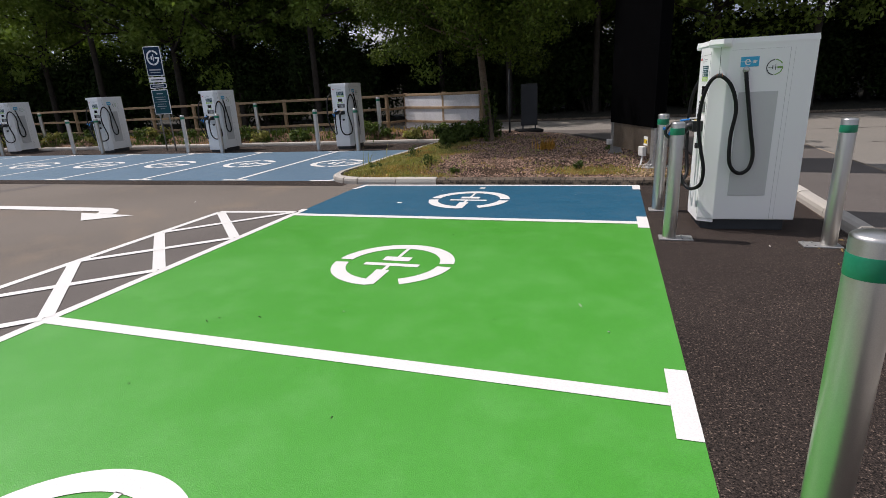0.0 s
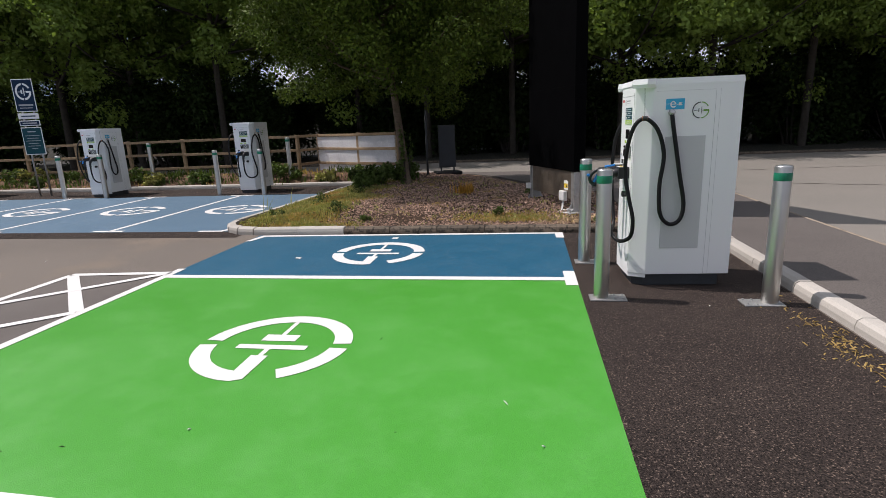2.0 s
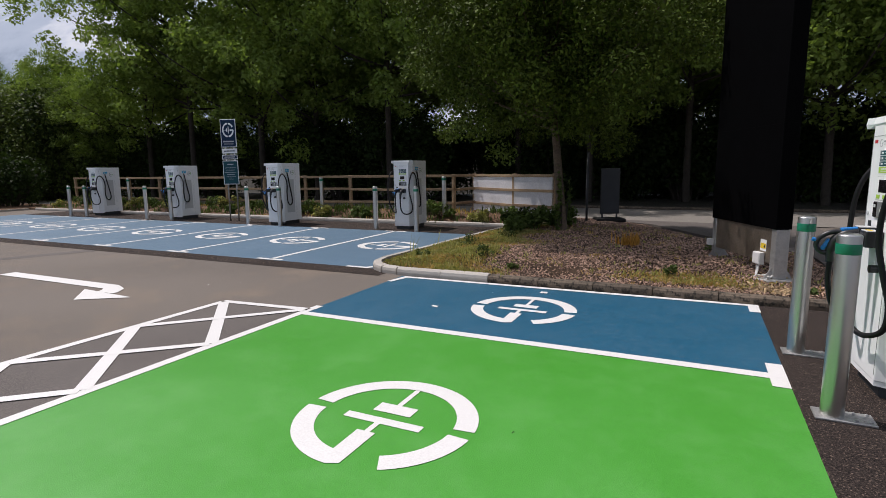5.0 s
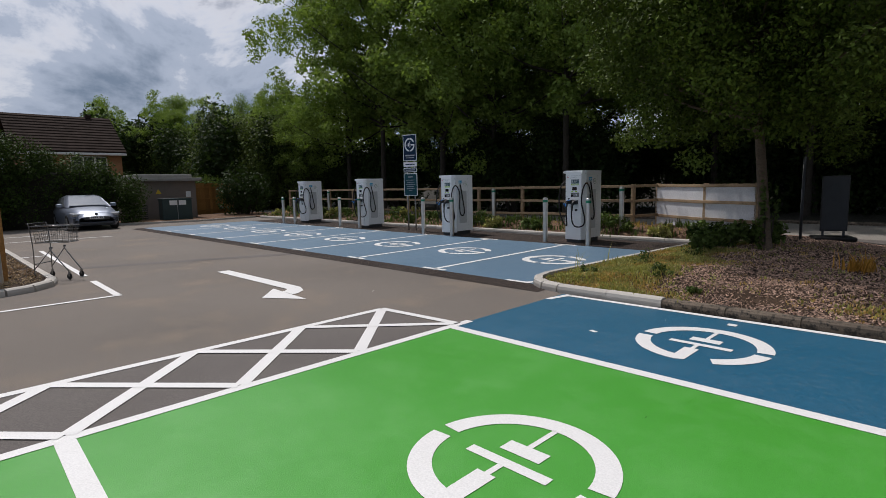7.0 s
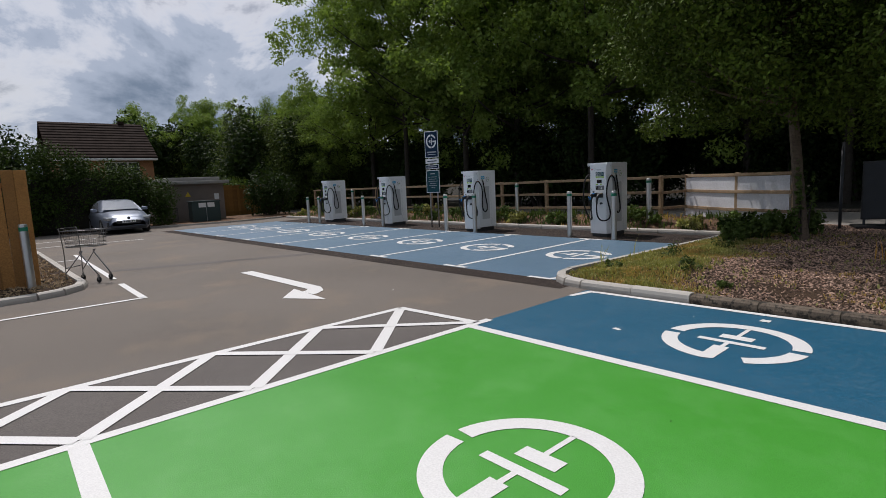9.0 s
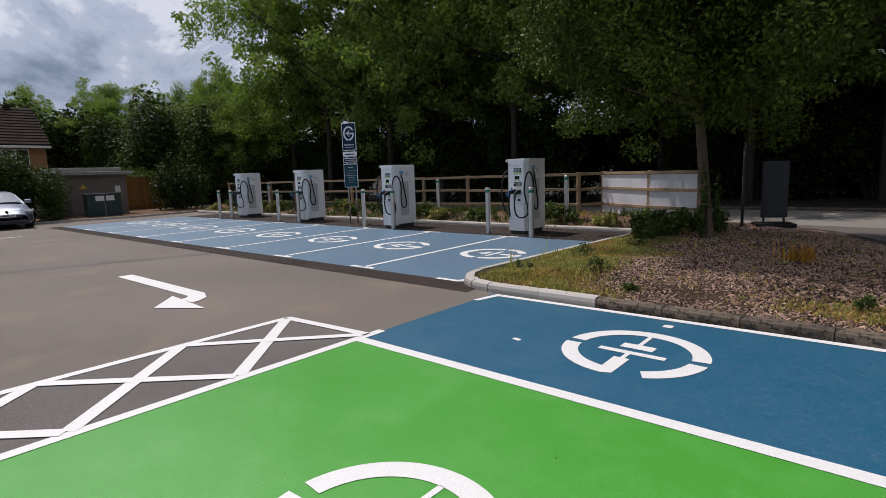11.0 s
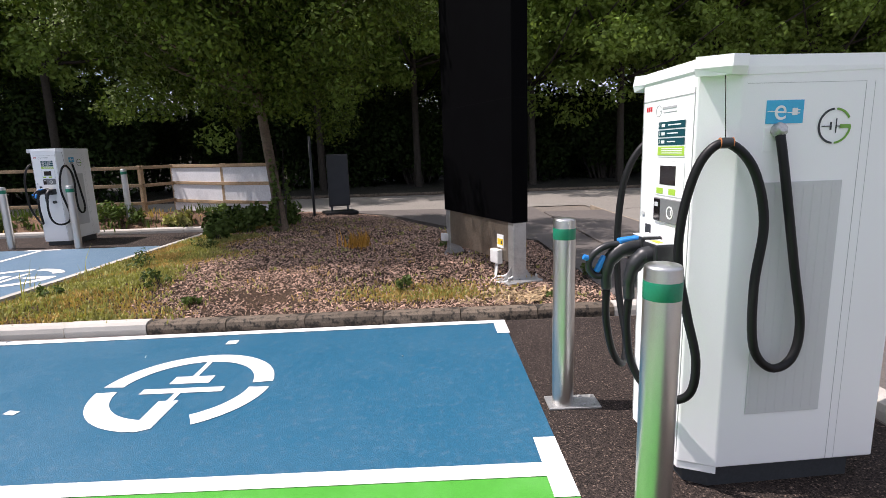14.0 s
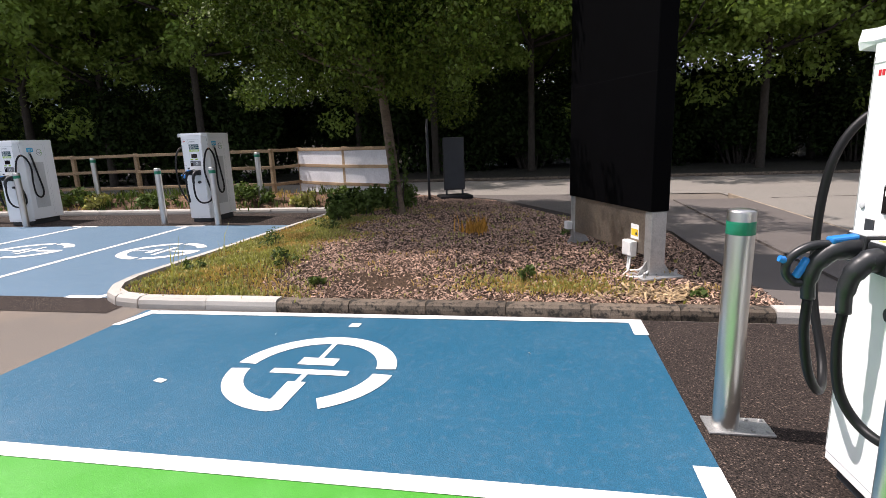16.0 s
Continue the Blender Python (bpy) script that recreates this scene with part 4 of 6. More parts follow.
for i, (x, y, s) in enumerate(places):
    s *= r.uniform(0.92, 1.08)
    m = pose(x, y, 1.3 if y > 33 else 0.0, 0, 0, r.uniform(0, 360))
    if i < 3:
        belt[i].matrix_basis = m @ Matrix.Diagonal((s, s, s, 1))
    else:
        t = copy_thing(belt[i % 3], m)
        t.matrix_basis = m @ Matrix.Diagonal((s, s, s, 1))


def shrub(name, seed, size, leaves, leaf_size, leaf, label, category="shrub", clumps=9):
    r = random.Random(seed)
    owner = thing(name, None, label, category)
    vs, fs = [], []
    cl = []
    for i in range(clumps):
        p = Vector((r.uniform(-1, 1) * size[0] * 0.75, r.uniform(-1, 1) * size[1] * 0.75, size[2] * r.uniform(0.2, 0.8)))
        s = r.uniform(0.25, 0.42)
        cl.append((tuple(p), (size[0] * s, size[1] * s, size[2] * s)))
        v, f = tube_data([(p.x * 0.3, p.y * 0.3, -0.03), tuple(p * 0.6), tuple(p)], [0.012 * size[2] + 0.003, 0.008 * size[2] + 0.002, 0.003], 5)
        b = len(vs)
        vs += v
        fs += [tuple(k + b for k in q) for q in f]
    mesh_ob("stem", vs, fs, M["bark"], owner)
    cloud_ob("foliage", leaf_cloud(cl, leaves, leaf_size, seed), leaf, owner)
    return owner


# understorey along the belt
under = shrub("shrub", 3, (3.0, 1.6, 4.4), 10500, 0.105, M["leaf_shade"], "dense undergrowth below the tree belt with shade in its leaf colour", "shrub", 16)
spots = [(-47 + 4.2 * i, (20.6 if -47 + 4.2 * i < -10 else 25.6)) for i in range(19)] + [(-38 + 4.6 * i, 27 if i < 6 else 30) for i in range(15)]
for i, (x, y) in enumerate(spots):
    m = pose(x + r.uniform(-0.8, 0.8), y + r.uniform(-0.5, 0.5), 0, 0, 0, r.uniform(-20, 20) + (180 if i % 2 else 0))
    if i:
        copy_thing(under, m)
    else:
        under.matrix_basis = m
# the first ten are added to hide sunlit ground behind the belt
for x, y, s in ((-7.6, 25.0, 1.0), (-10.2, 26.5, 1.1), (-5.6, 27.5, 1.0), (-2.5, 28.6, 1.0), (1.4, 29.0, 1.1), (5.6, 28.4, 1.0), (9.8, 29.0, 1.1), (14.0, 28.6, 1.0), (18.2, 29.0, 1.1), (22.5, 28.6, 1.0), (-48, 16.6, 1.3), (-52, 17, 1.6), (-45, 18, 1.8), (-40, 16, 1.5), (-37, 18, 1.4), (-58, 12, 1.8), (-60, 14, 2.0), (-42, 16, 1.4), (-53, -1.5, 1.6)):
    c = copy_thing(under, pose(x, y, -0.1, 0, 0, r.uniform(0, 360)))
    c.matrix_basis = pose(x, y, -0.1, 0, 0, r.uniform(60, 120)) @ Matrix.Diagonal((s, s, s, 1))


thicket = shrub("shrub", 8, (4.2, 3.6, 7.2), 24000, 0.09, M["leaf_thicket"], "tall dense green thicket beyond the substation", "shrub", 40)
spots = [(-51, 18), (-43.5, 18), (-55, 18), (-39, 17), (-60, 14), (-36, 19)]
for i, (x, y) in enumerate(spots):
    m = pose(x, y, -0.1, 0, 0, 67 * i)
    if i:
        copy_thing(thicket, m)
    else:
        thicket.matrix_basis = m


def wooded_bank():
    """Added rising earth, coloured shade-dark, which closes the view between the trunks."""
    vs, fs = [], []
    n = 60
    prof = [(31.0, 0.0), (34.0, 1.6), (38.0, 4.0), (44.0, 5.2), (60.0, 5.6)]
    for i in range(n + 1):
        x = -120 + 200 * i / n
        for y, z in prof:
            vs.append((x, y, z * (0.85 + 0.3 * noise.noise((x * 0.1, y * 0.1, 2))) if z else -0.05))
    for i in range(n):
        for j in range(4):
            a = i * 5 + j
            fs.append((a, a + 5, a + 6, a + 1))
    return tagged(mesh_ob("ground", vs, fs, M["verge"], None, "", True), "added shade-dark earth bank closing the view behind the tree belt", "bank", kind="structure")


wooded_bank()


# ---- text and flat prints ----
def text_part(name, body, size, material, parent, m, depth=0.0015):
    cu = bpy.data.curves.new(name, "FONT")
    cu.body, cu.size, cu.extrude = body, size, depth
    cu.align_x, cu.align_y = "CENTER", "CENTER"
    tmp = bpy.data.objects.new(name, cu)
    me = bpy.data.meshes.new_from_object(tmp)
    bpy.data.objects.remove(tmp)
    bpy.data.curves.remove(cu)
    me.transform(m)
    me.materials.clear()
    me.materials.append(material)
    ob = new(name, me)
    ob.parent = parent
    return ob


def emblem_bm(groups, r, m, depth=0.002):
    """The broken-ring emblem as thin raised polygons in the xy plane of m."""
    bm = bmesh.new()
    k = r / 0.595
    for p in groups:
        lo = [bm.verts.new((x * k, y * k, 0)) for x, y in p]
        hi = [bm.verts.new((x * k, y * k, depth)) for x, y in p]
        bm.faces.new(hi)
        for i in range(len(p)):
            j = (i + 1) % len(p)
            bm.faces.new((lo[i], lo[j], hi[j], hi[i]))
    bmesh.ops.transform(bm, matrix=m, verts=bm.verts)
    return bm


FRONT = Matrix(((1, 0, 0, 0), (0, 0, -1, 0), (0, 1, 0, 0), (0, 0, 0, 1)))     # drawing plane facing -y
SIDE = Matrix(((0, 0, 1, 0), (1, 0, 0, 0), (0, 1, 0, 0), (0, 0, 0, 1)))        # drawing plane facing +x


def on_front(x, y, z):
    return Matrix.Translation((x, y, z)) @ FRONT


def on_side(x, y, z):
    return Matrix.Translation((x, y, z)) @ SIDE


# ---- chargers ----
def charger(label):
    o = thing("charger", None, label, "charger", group="rapid chargers")
    fp = [(-0.31, 0.44), (0.31, 0.44), (0.31, -0.32), (0.235, -0.465), (-0.235, -0.465), (-0.31, -0.32)]
    part("body", prism(fp, 0.118, 1.855, 0.008, 2), M["white"], o)
    part("front_skirt", prism([(-0.231, -0.40), (-0.231, -0.462), (0.231, -0.462), (0.306, -0.318), (0.302, -0.316), (0.228, -0.452), (-0.20, -0.452)], 0.085, 0.13), M["white"], o, "lower edge of the front door")
    cap = [(-0.312, 0.442), (0.312, 0.442), (0.312, -0.305), (0.345, -0.325), (0.355, -0.395), (0.275, -0.505), (0.235, -0.473), (-0.235, -0.473), (-0.275, -0.505), (-0.355, -0.395), (-0.345, -0.325), (-0.312, -0.305)]
    bm = bmesh.new()
    lo = [bm.verts.new((x * (0.95 if abs(x) > 0.313 else 1), y * (0.985 if y < -0.3 else 1), 1.832 if abs(x) > 0.26 and y < -0.28 else 1.85)) for x, y in cap]
    mid = [bm.verts.new((x, y, 1.862)) for x, y in cap]
    hi = [bm.verts.new((x * 0.985, y * 0.985, 1.908)) for x, y in cap]
    k = len(cap)
    bm.faces.new(lo[::-1])
    bm.faces.new(hi)
    for a, b in ((lo, mid), (mid, hi)):
        for i in range(k):
            bm.faces.new((a[i], a[(i + 1) % k], b[(i + 1) % k], b[i]))
    part("cap", bm, M["white"], o, "white overhanging top cap with corner wings")
    part("plinth", prism([(-0.27, 0.36), (0.27, 0.36), (0.27, -0.33), (0.21, -0.42), (-0.21, -0.42), (-0.27, -0.33)], 0.0, 0.14, 0.004), M["plinth"], o, "dark grey steel plinth")
    # door seams
    s = box(0.3095, 0.3106, 0.206, 0.2085, 0.125, 1.80)
    add_box(s, 0.3095, 0.3106, 0.245, 0.2465, 0.125, 1.80)
    add_box(s, 0.3095, 0.3106, -0.30, 0.206, 1.7985, 1.80)
    part("seam", s, M["seam"], o, "dark door joint")
    s = box(-0.228, -0.225, -0.4675, -0.464, 0.16, 1.80)
    add_box(s, 0.225, 0.228, -0.4675, -0.464, 0.16, 1.80)
    add_box(s, -0.225, 0.225, -0.4675, -0.464, 1.775, 1.778)
    part("seam", s, M["seam"], o, "dark door joint")
    for sx in (1, -1):
        v = part("vent", box(sx * 0.3105, sx * 0.3155, -0.205, 0.142, 0.375, 1.405, 0.001) if sx > 0 else box(-0.3155, -0.3105, -0.205, 0.142, 0.375, 1.405, 0.001), M["vent"], o, "grey perforated vent panel")
        for i in range(8):
            y = -0.192 + i * 0.0415
            part("rib", box(min(sx * 0.315, sx * 0.3162), max(sx * 0.315, sx * 0.3162), y, y + 0.021, 0.385, 1.395), M["vent"], v)
        part("gland_plate", box(min(sx * 0.309, sx * 0.318), max(sx * 0.309, sx * 0.3125), -0.215, -0.115, 1.53, 1.625, 0.001), M["vent"] if sx < 0 else M["white"], o, "pale metal cable entry plate")
        part("gland", lathe([(0.026, 0), (0.030, 0.006), (0.030, 0.03), (0.021, 0.042)], 8, pose(sx * 0.312, -0.165, 1.605, 0, 62 * sx + 0, 0)), M["cast"], o, "silver cable gland", True)
    badge = part("badge", box(0.3105, 0.313, -0.215, -0.055, 1.640, 1.732, 0.001), M["cyan"], o, "cyan badge with a white letter and plug")
    text_part("letter", "e", 0.12, M["print_white"], badge, on_side(0.3135, -0.155, 1.692))
    pl = box(0.3135, 0.315, -0.105, -0.082, 1.672, 1.70, 0.0005)
    add_box(pl, 0.3135, 0.315, -0.084, -0.072, 1.690, 1.694)
    add_box(pl, 0.3135, 0.315, -0.084, -0.072, 1.678, 1.682)
    add_box(pl, 0.3135, 0.315, -0.125, -0.105, 1.680, 1.684)
    part("plug_sign", pl, M["print_white"], badge)
    part("cord_sign", box(0.3135, 0.315, -0.21, -0.18, 1.686, 1.690), M["print_white"], badge)
    right, left, _ = emblem(0.595, 0.53)
    plates = [rect(0.045, 0.075, -0.24, 0.24), rect(0.075, 0.20, -0.025, 0.005), rect(-0.165, -0.105, -0.13, 0.13), rect(-0.46, -0.165, -0.02, 0.008)]
    part("emblem", emblem_bm(left + plates, 0.072, on_side(0.3112, 0.085, 1.625)), M["plinth"], o, "dark half of the ring emblem")
    part("emblem", emblem_bm(right, 0.072, on_side(0.3112, 0.085, 1.625)), mat_lime_dark, o, "green half of the ring emblem")
    # front: prints, display, payment
    lb = bmesh.new()
    for i in range(3):
        add_box(lb, -0.195 + i * 0.020, -0.181 + i * 0.020, -0.4668, -0.4655, 1.728, 1.75)
    part("brand_bars", lb, M["red"], o, "small red brand mark")
    part("emblem", emblem_bm(right + left, 0.026, on_front(-0.075, -0.4655, 1.725), 0.001), M["print_grey"], o, "small grey ring emblem")
    lb = box(-0.04, 0.085, -0.4668, -0.4655, 1.730, 1.740)
    add_box(lb, -0.03, 0.085, -0.4668, -0.4655, 1.714, 1.717)
    part("brand_bars", lb, M["print_grey"], o, "grey brand lettering bars")
    info = part("instruction_panel", box(-0.07, 0.17, -0.4675, -0.4655, 1.515, 1.675, 0.0005), M["print_white"], o, "instruction panel with teal and lime strips")
    for i, z in enumerate((1.642, 1.605, 1.568)):
        st = part("strip", box(-0.066, 0.166, -0.4690, -0.4672, z, z + 0.031), M["teal"], info)
        text_part("numeral", str(i + 1), 0.026, M["print_white"], st, on_front(-0.053, -0.4692, z + 0.016), 0.0005)
        tb = box(0.02, 0.13 - 0.02 * i, -0.4698, -0.4688, z + 0.013, z + 0.018)
        add_box(tb, -0.035, -0.005, -0.4698, -0.4688, z + 0.008, z + 0.022)
        part("text_bar", tb, M["print_white"], st)
    st = part("strip", box(-0.066, 0.166, -0.4690, -0.4672, 1.522, 1.562), M["lime"], info)
    tb = bmesh.new()
    for z in (1.55, 1.541, 1.531):
        add_box(tb, -0.03, 0.15, -0.4698, -0.4688, z, z + 0.004)
    part("text_bar", tb, M["print_white"], st)
    part("display_frame", box(-0.075, 0.175, -0.4668, -0.4655, 1.335, 1.497, 0.0005), M["vent"], o, "thin grey line round the display field")
    part("display_field", box(-0.072, 0.172, -0.4675, -0.466, 1.338, 1.494, 0.0005), M["white"], o)
    part("display", box(-0.035, 0.105, -0.4695, -0.467, 1.388, 1.475, 0.001), M["screen"], o, "black display glass")
    for x in (-0.062, 0.05):
        part("sticker", box(x, x + 0.06, -0.4688, -0.4668, 1.345, 1.372), M["lime"], o, "lime green sticker")
    pay = part("payment_terminal", box(-0.07, 0.17, -0.476, -0.465, 1.215, 1.325, 0.003), M["terminal"], o, "grey contactless payment panel")
    part("card_slot", box(-0.062, -0.005, -0.480, -0.4755, 1.22, 1.32, 0.002), M["screen"], pay)
    part("keypad", box(-0.05, -0.018, -0.4815, -0.4795, 1.285, 1.305), M["vent"], pay)
    part("contactless_sign", emblem_bm(ring(0.45, 0.595, 0, 360, 20) + ring(0.2, 0.3, -60, 60, 8), 0.03, on_front(0.085, -0.4765, 1.265)), M["print_white"], pay)
    part("lock", lathe([(0.014, 0), (0.014, 0.006), (0.008, 0.008)], 12, pose(-0.19, -0.465, 1.235, 90)), M["vent"], o, "round door lock")
    # holsters and connectors
    part("sign_plate", box(-0.16, -0.11, -0.470, -0.465, 1.125, 1.185, 0.001), M["plinth"], o)
    hol = part("holster", box(-0.105, 0.01, -0.565, -0.465, 1.03, 1.145, 0.008, 2), M["plastic"], o, "black connector holster")
    part("holster_top", box(-0.10, 0.005, -0.56, -0.48, 1.142, 1.149, 0.002), M["vent"], hol)
    hol = part("holster", box(0.02, 0.15, -0.565, -0.465, 1.02, 1.13, 0.008, 2), M["plastic"], o, "black connector holster")
    part("holster_top", box(0.025, 0.145, -0.56, -0.48, 1.128, 1.134, 0.002), M["vent"], hol)
    part("holster_label", box(0.045, 0.125, -0.545, -0.515, 1.134, 1.1355), M["yellow"], hol, "yellow label")
    part("socket_cover", lathe([(0.045, 0), (0.045, 0.025), (0.03, 0.03)], 14, pose(-0.145, -0.465, 1.08, 90)), M["plastic"], o, "round black socket cover", True)
    part("hook", lathe([(0.028, 0), (0.028, 0.05)], 12, pose(0.10, -0.465, 0.87, 90)), M["plastic"], o, "", True)
    for x, z, front in ((-0.045, 1.085, True), (0.085, 1.07, False)):
        reach = 1.0 if front else 0.72
        y = lambda d: -0.50 - d * reach
        g = tube("connector", spline([(x, -0.47, z), (x, y(0.07), z + 0.006), (x - 0.005, y(0.14), z - 0.008), (x - 0.012, y(0.19), z - 0.06), (x - 0.018, y(0.205), z - 0.13), (x - 0.02, y(0.20), z - 0.20)], 5),
                 [0.046] * 5 + [0.043] * 5 + [0.037] * 5 + [0.031] * 5 + [0.026] * 6, M["plastic"], o, "black charging connector with pistol grip", 14)
        part("collar", lathe([(0.034, -0.025), (0.040, -0.02), (0.040, 0.02), (0.030, 0.03)], 14, pose(x, -0.575, z, 90)), M["plastic"], g, "", True)
        if not front:
            continue
        tube("grip", spline([(x - 0.004, y(0.13), z + 0.02), (x - 0.01, y(0.21), z + 0.015), (x - 0.02, y(0.275), z - 0.03), (x - 0.028, y(0.29), z - 0.09), (x - 0.028, y(0.255), z - 0.135), (x - 0.022, y(0.205), z - 0.13)], 6), 0.017, M["plastic"], g, "", 10)
        part("trigger", box(-0.026, 0.026, -0.055, 0.055, -0.012, 0.014, 0.009, 2, pose(x - 0.006, y(0.10), z + 0.04, 6)), M["connector_blue"], g, "bright blue grip insert")
        part("inner_grip", box(-0.016, 0.016, -0.045, 0.045, -0.014, 0.014, 0.010, 2, pose(x - 0.02, y(0.235), z - 0.075, 62)), M["connector_blue"], g, "bright blue inner handle")
        part("end_cap", lathe([(0.013, 0), (0.017, 0.008), (0.013, 0.035)], 10, pose(x - 0.026, y(0.285), z - 0.05, 70)), M["connector_blue"], g, "", True)
    path = [(0.335, -0.165, 1.60), (0.352, -0.145, 1.45), (0.365, -0.075, 1.05), (0.37, -0.03, 0.80), (0.375, -0.06, 0.655), (0.375, -0.15, 0.618), (0.375, -0.235, 0.72), (0.37, -0.25, 0.98),
            (0.365, -0.225, 1.25), (0.365, -0.29, 1.47), (0.35, -0.40, 1.57), (0.325, -0.485, 1.50), (0.295, -0.53, 1.30), (0.285, -0.535, 1.08), (0.315, -0.50, 0.85), (0.34, -0.465, 0.66),
            (0.325, -0.475, 0.50), (0.245, -0.54, 0.435), (0.13, -0.58, 0.45), (0.075, -0.63, 0.56), (0.062, -0.65, 0.74), (0.065, -0.645, 0.88)]
    tube("cable", spline(path, 6), 0.0185, M["black"], o, "thick black rubber charging cable", 10)
    part("cable_tie", lathe([(0.0185, -0.022), (0.0215, -0.022), (0.0215, 0.022), (0.0185, 0.022)], 12, pose(0.35, -0.40, 1.57, 0, 0, 0) @ pose(0, 0, 0, 90, 0, -12)), M["plastic"], o, "black cable tie with orange edges", True)
    for dy in (-0.0255, 0.022):
        part("tie_edge", lathe([(0.0185, dy), (0.0221, dy), (0.0221, dy + 0.0025), (0.0185, dy + 0.0025)], 12, pose(0.35, -0.40, 1.57, 0, 0, 0) @ pose(0, 0, 0, 90, 0, -12)), M["orange"], o, "orange edge", True)
    tube("hanger", [(0.325, -0.405, 1.84), (0.348, -0.402, 1.59)], 0.002, M["black"], o, "thin retractor cord", 6)
    path = [(-0.335, -0.165, 1.60), (-0.35, -0.25, 1.62), (-0.375, -0.38, 1.58), (-0.40, -0.47, 1.42), (-0.415, -0.50, 1.15), (-0.39, -0.50, 0.80), (-0.27, -0.50, 0.53), (-0.13, -0.58, 0.46), (-0.075, -0.66, 0.56), (-0.065, -0.70, 0.74), (-0.065, -0.70, 0.89)]
    tube("cable", spline(path, 6), 0.0185, M["black"], o, "thick black rubber charging cable", 10)
    return o


mat_lime_dark = mat("emblem_green", (0.16, 0.36, 0.05), 0.45, 0, 0.03, 10, 100, 0)
unit = charger("white rapid charger with looped black cables beside the green bay")
unit.matrix_basis = pose(0.915, 2.765, 0.003, 0, 0, -86.5)
for x, y in ((-7.92, 11.0), (-12.2, 10.68), (-17.12, 10.98), (-22.0, 11.28)):
    c = copy_thing(unit, pose(x, y, gz(x) + 0.003) @ Matrix.Scale(0.97, 4))
    c["label"] = "white rapid charger with looped black cables at the blue bays"


# ---- bollards ----
def bollard(label, plate=True):
    o = thing("bollard", None, label, "bollard", group="steel bollards")
    part("post", lathe([(0.065, 0.0), (0.065, 1.153), (0.0635, 1.159), (0.056, 1.165), (0.03, 1.171), (0.001, 1.173)], 28), M["steel"], o, "", True)
    part("band", lathe([(0.0655, 1.045), (0.0662, 1.047), (0.0662, 1.108), (0.0655, 1.11)], 28), M["band"], o, "green reflective band", True)
    if plate:
        part("base_plate", box(-0.10, 0.22, -0.085, 0.085, 0.0, 0.014, 0.003), M["cast"], o, "galvanised bolted base plate")
        for bx in (0.12, 0.19):
            for by in (-0.055, 0.055):
                part("bolt", lathe([(0.011, 0.012), (0.011, 0.024), (0.006, 0.026)], 6, pose(bx, by, 0)), M["cast"], o)
    return o


post = bollard("brushed steel bollard with green band guarding the charger")
post.matrix_basis = pose(0.16, 2.06, 0.003)
for x, y, turn in ((0.14, 3.33, 0), (0.23, -1.92, 0), (1.53, 1.97, 180)):
    copy_thing(post, pose(x, y, 0.003, 0, 0, turn))
row_post = bollard("slim steel bollard with green band at the charger row", False)
spots = [(-22.64, 10.25), (-21.72, 10.3), (-18.2, 10.3), (-16.98, 10.35), (-13.2, 10.15), (-11.88, 10.12), (-8.62, 10.32), (-7.25, 10.14)]
row_post.matrix_basis = pose(*spots[0], gz(spots[0][0]) + 0.002)
for x, y in spots[1:]:
    copy_thing(row_post, pose(x, y, gz(x) + 0.002))
for x, y in ((-7.55, 12.45), (-8.4, 12.5), (-12.15, 12.45), (-13.5, 12.45), (-18.7, 12.5), (-22.4, 12.5)):
    c = copy_thing(row_post, pose(x, y, bank_z(x, y) - 0.01))
    c["label"] = "slim steel bollard standing in the weedy bank"
side_post = bollard("leaning steel bollard with green band beside the timber fence", False)
side_post.matrix_basis = pose(-11.9, -0.58, 0.02, 0, -3, 0)


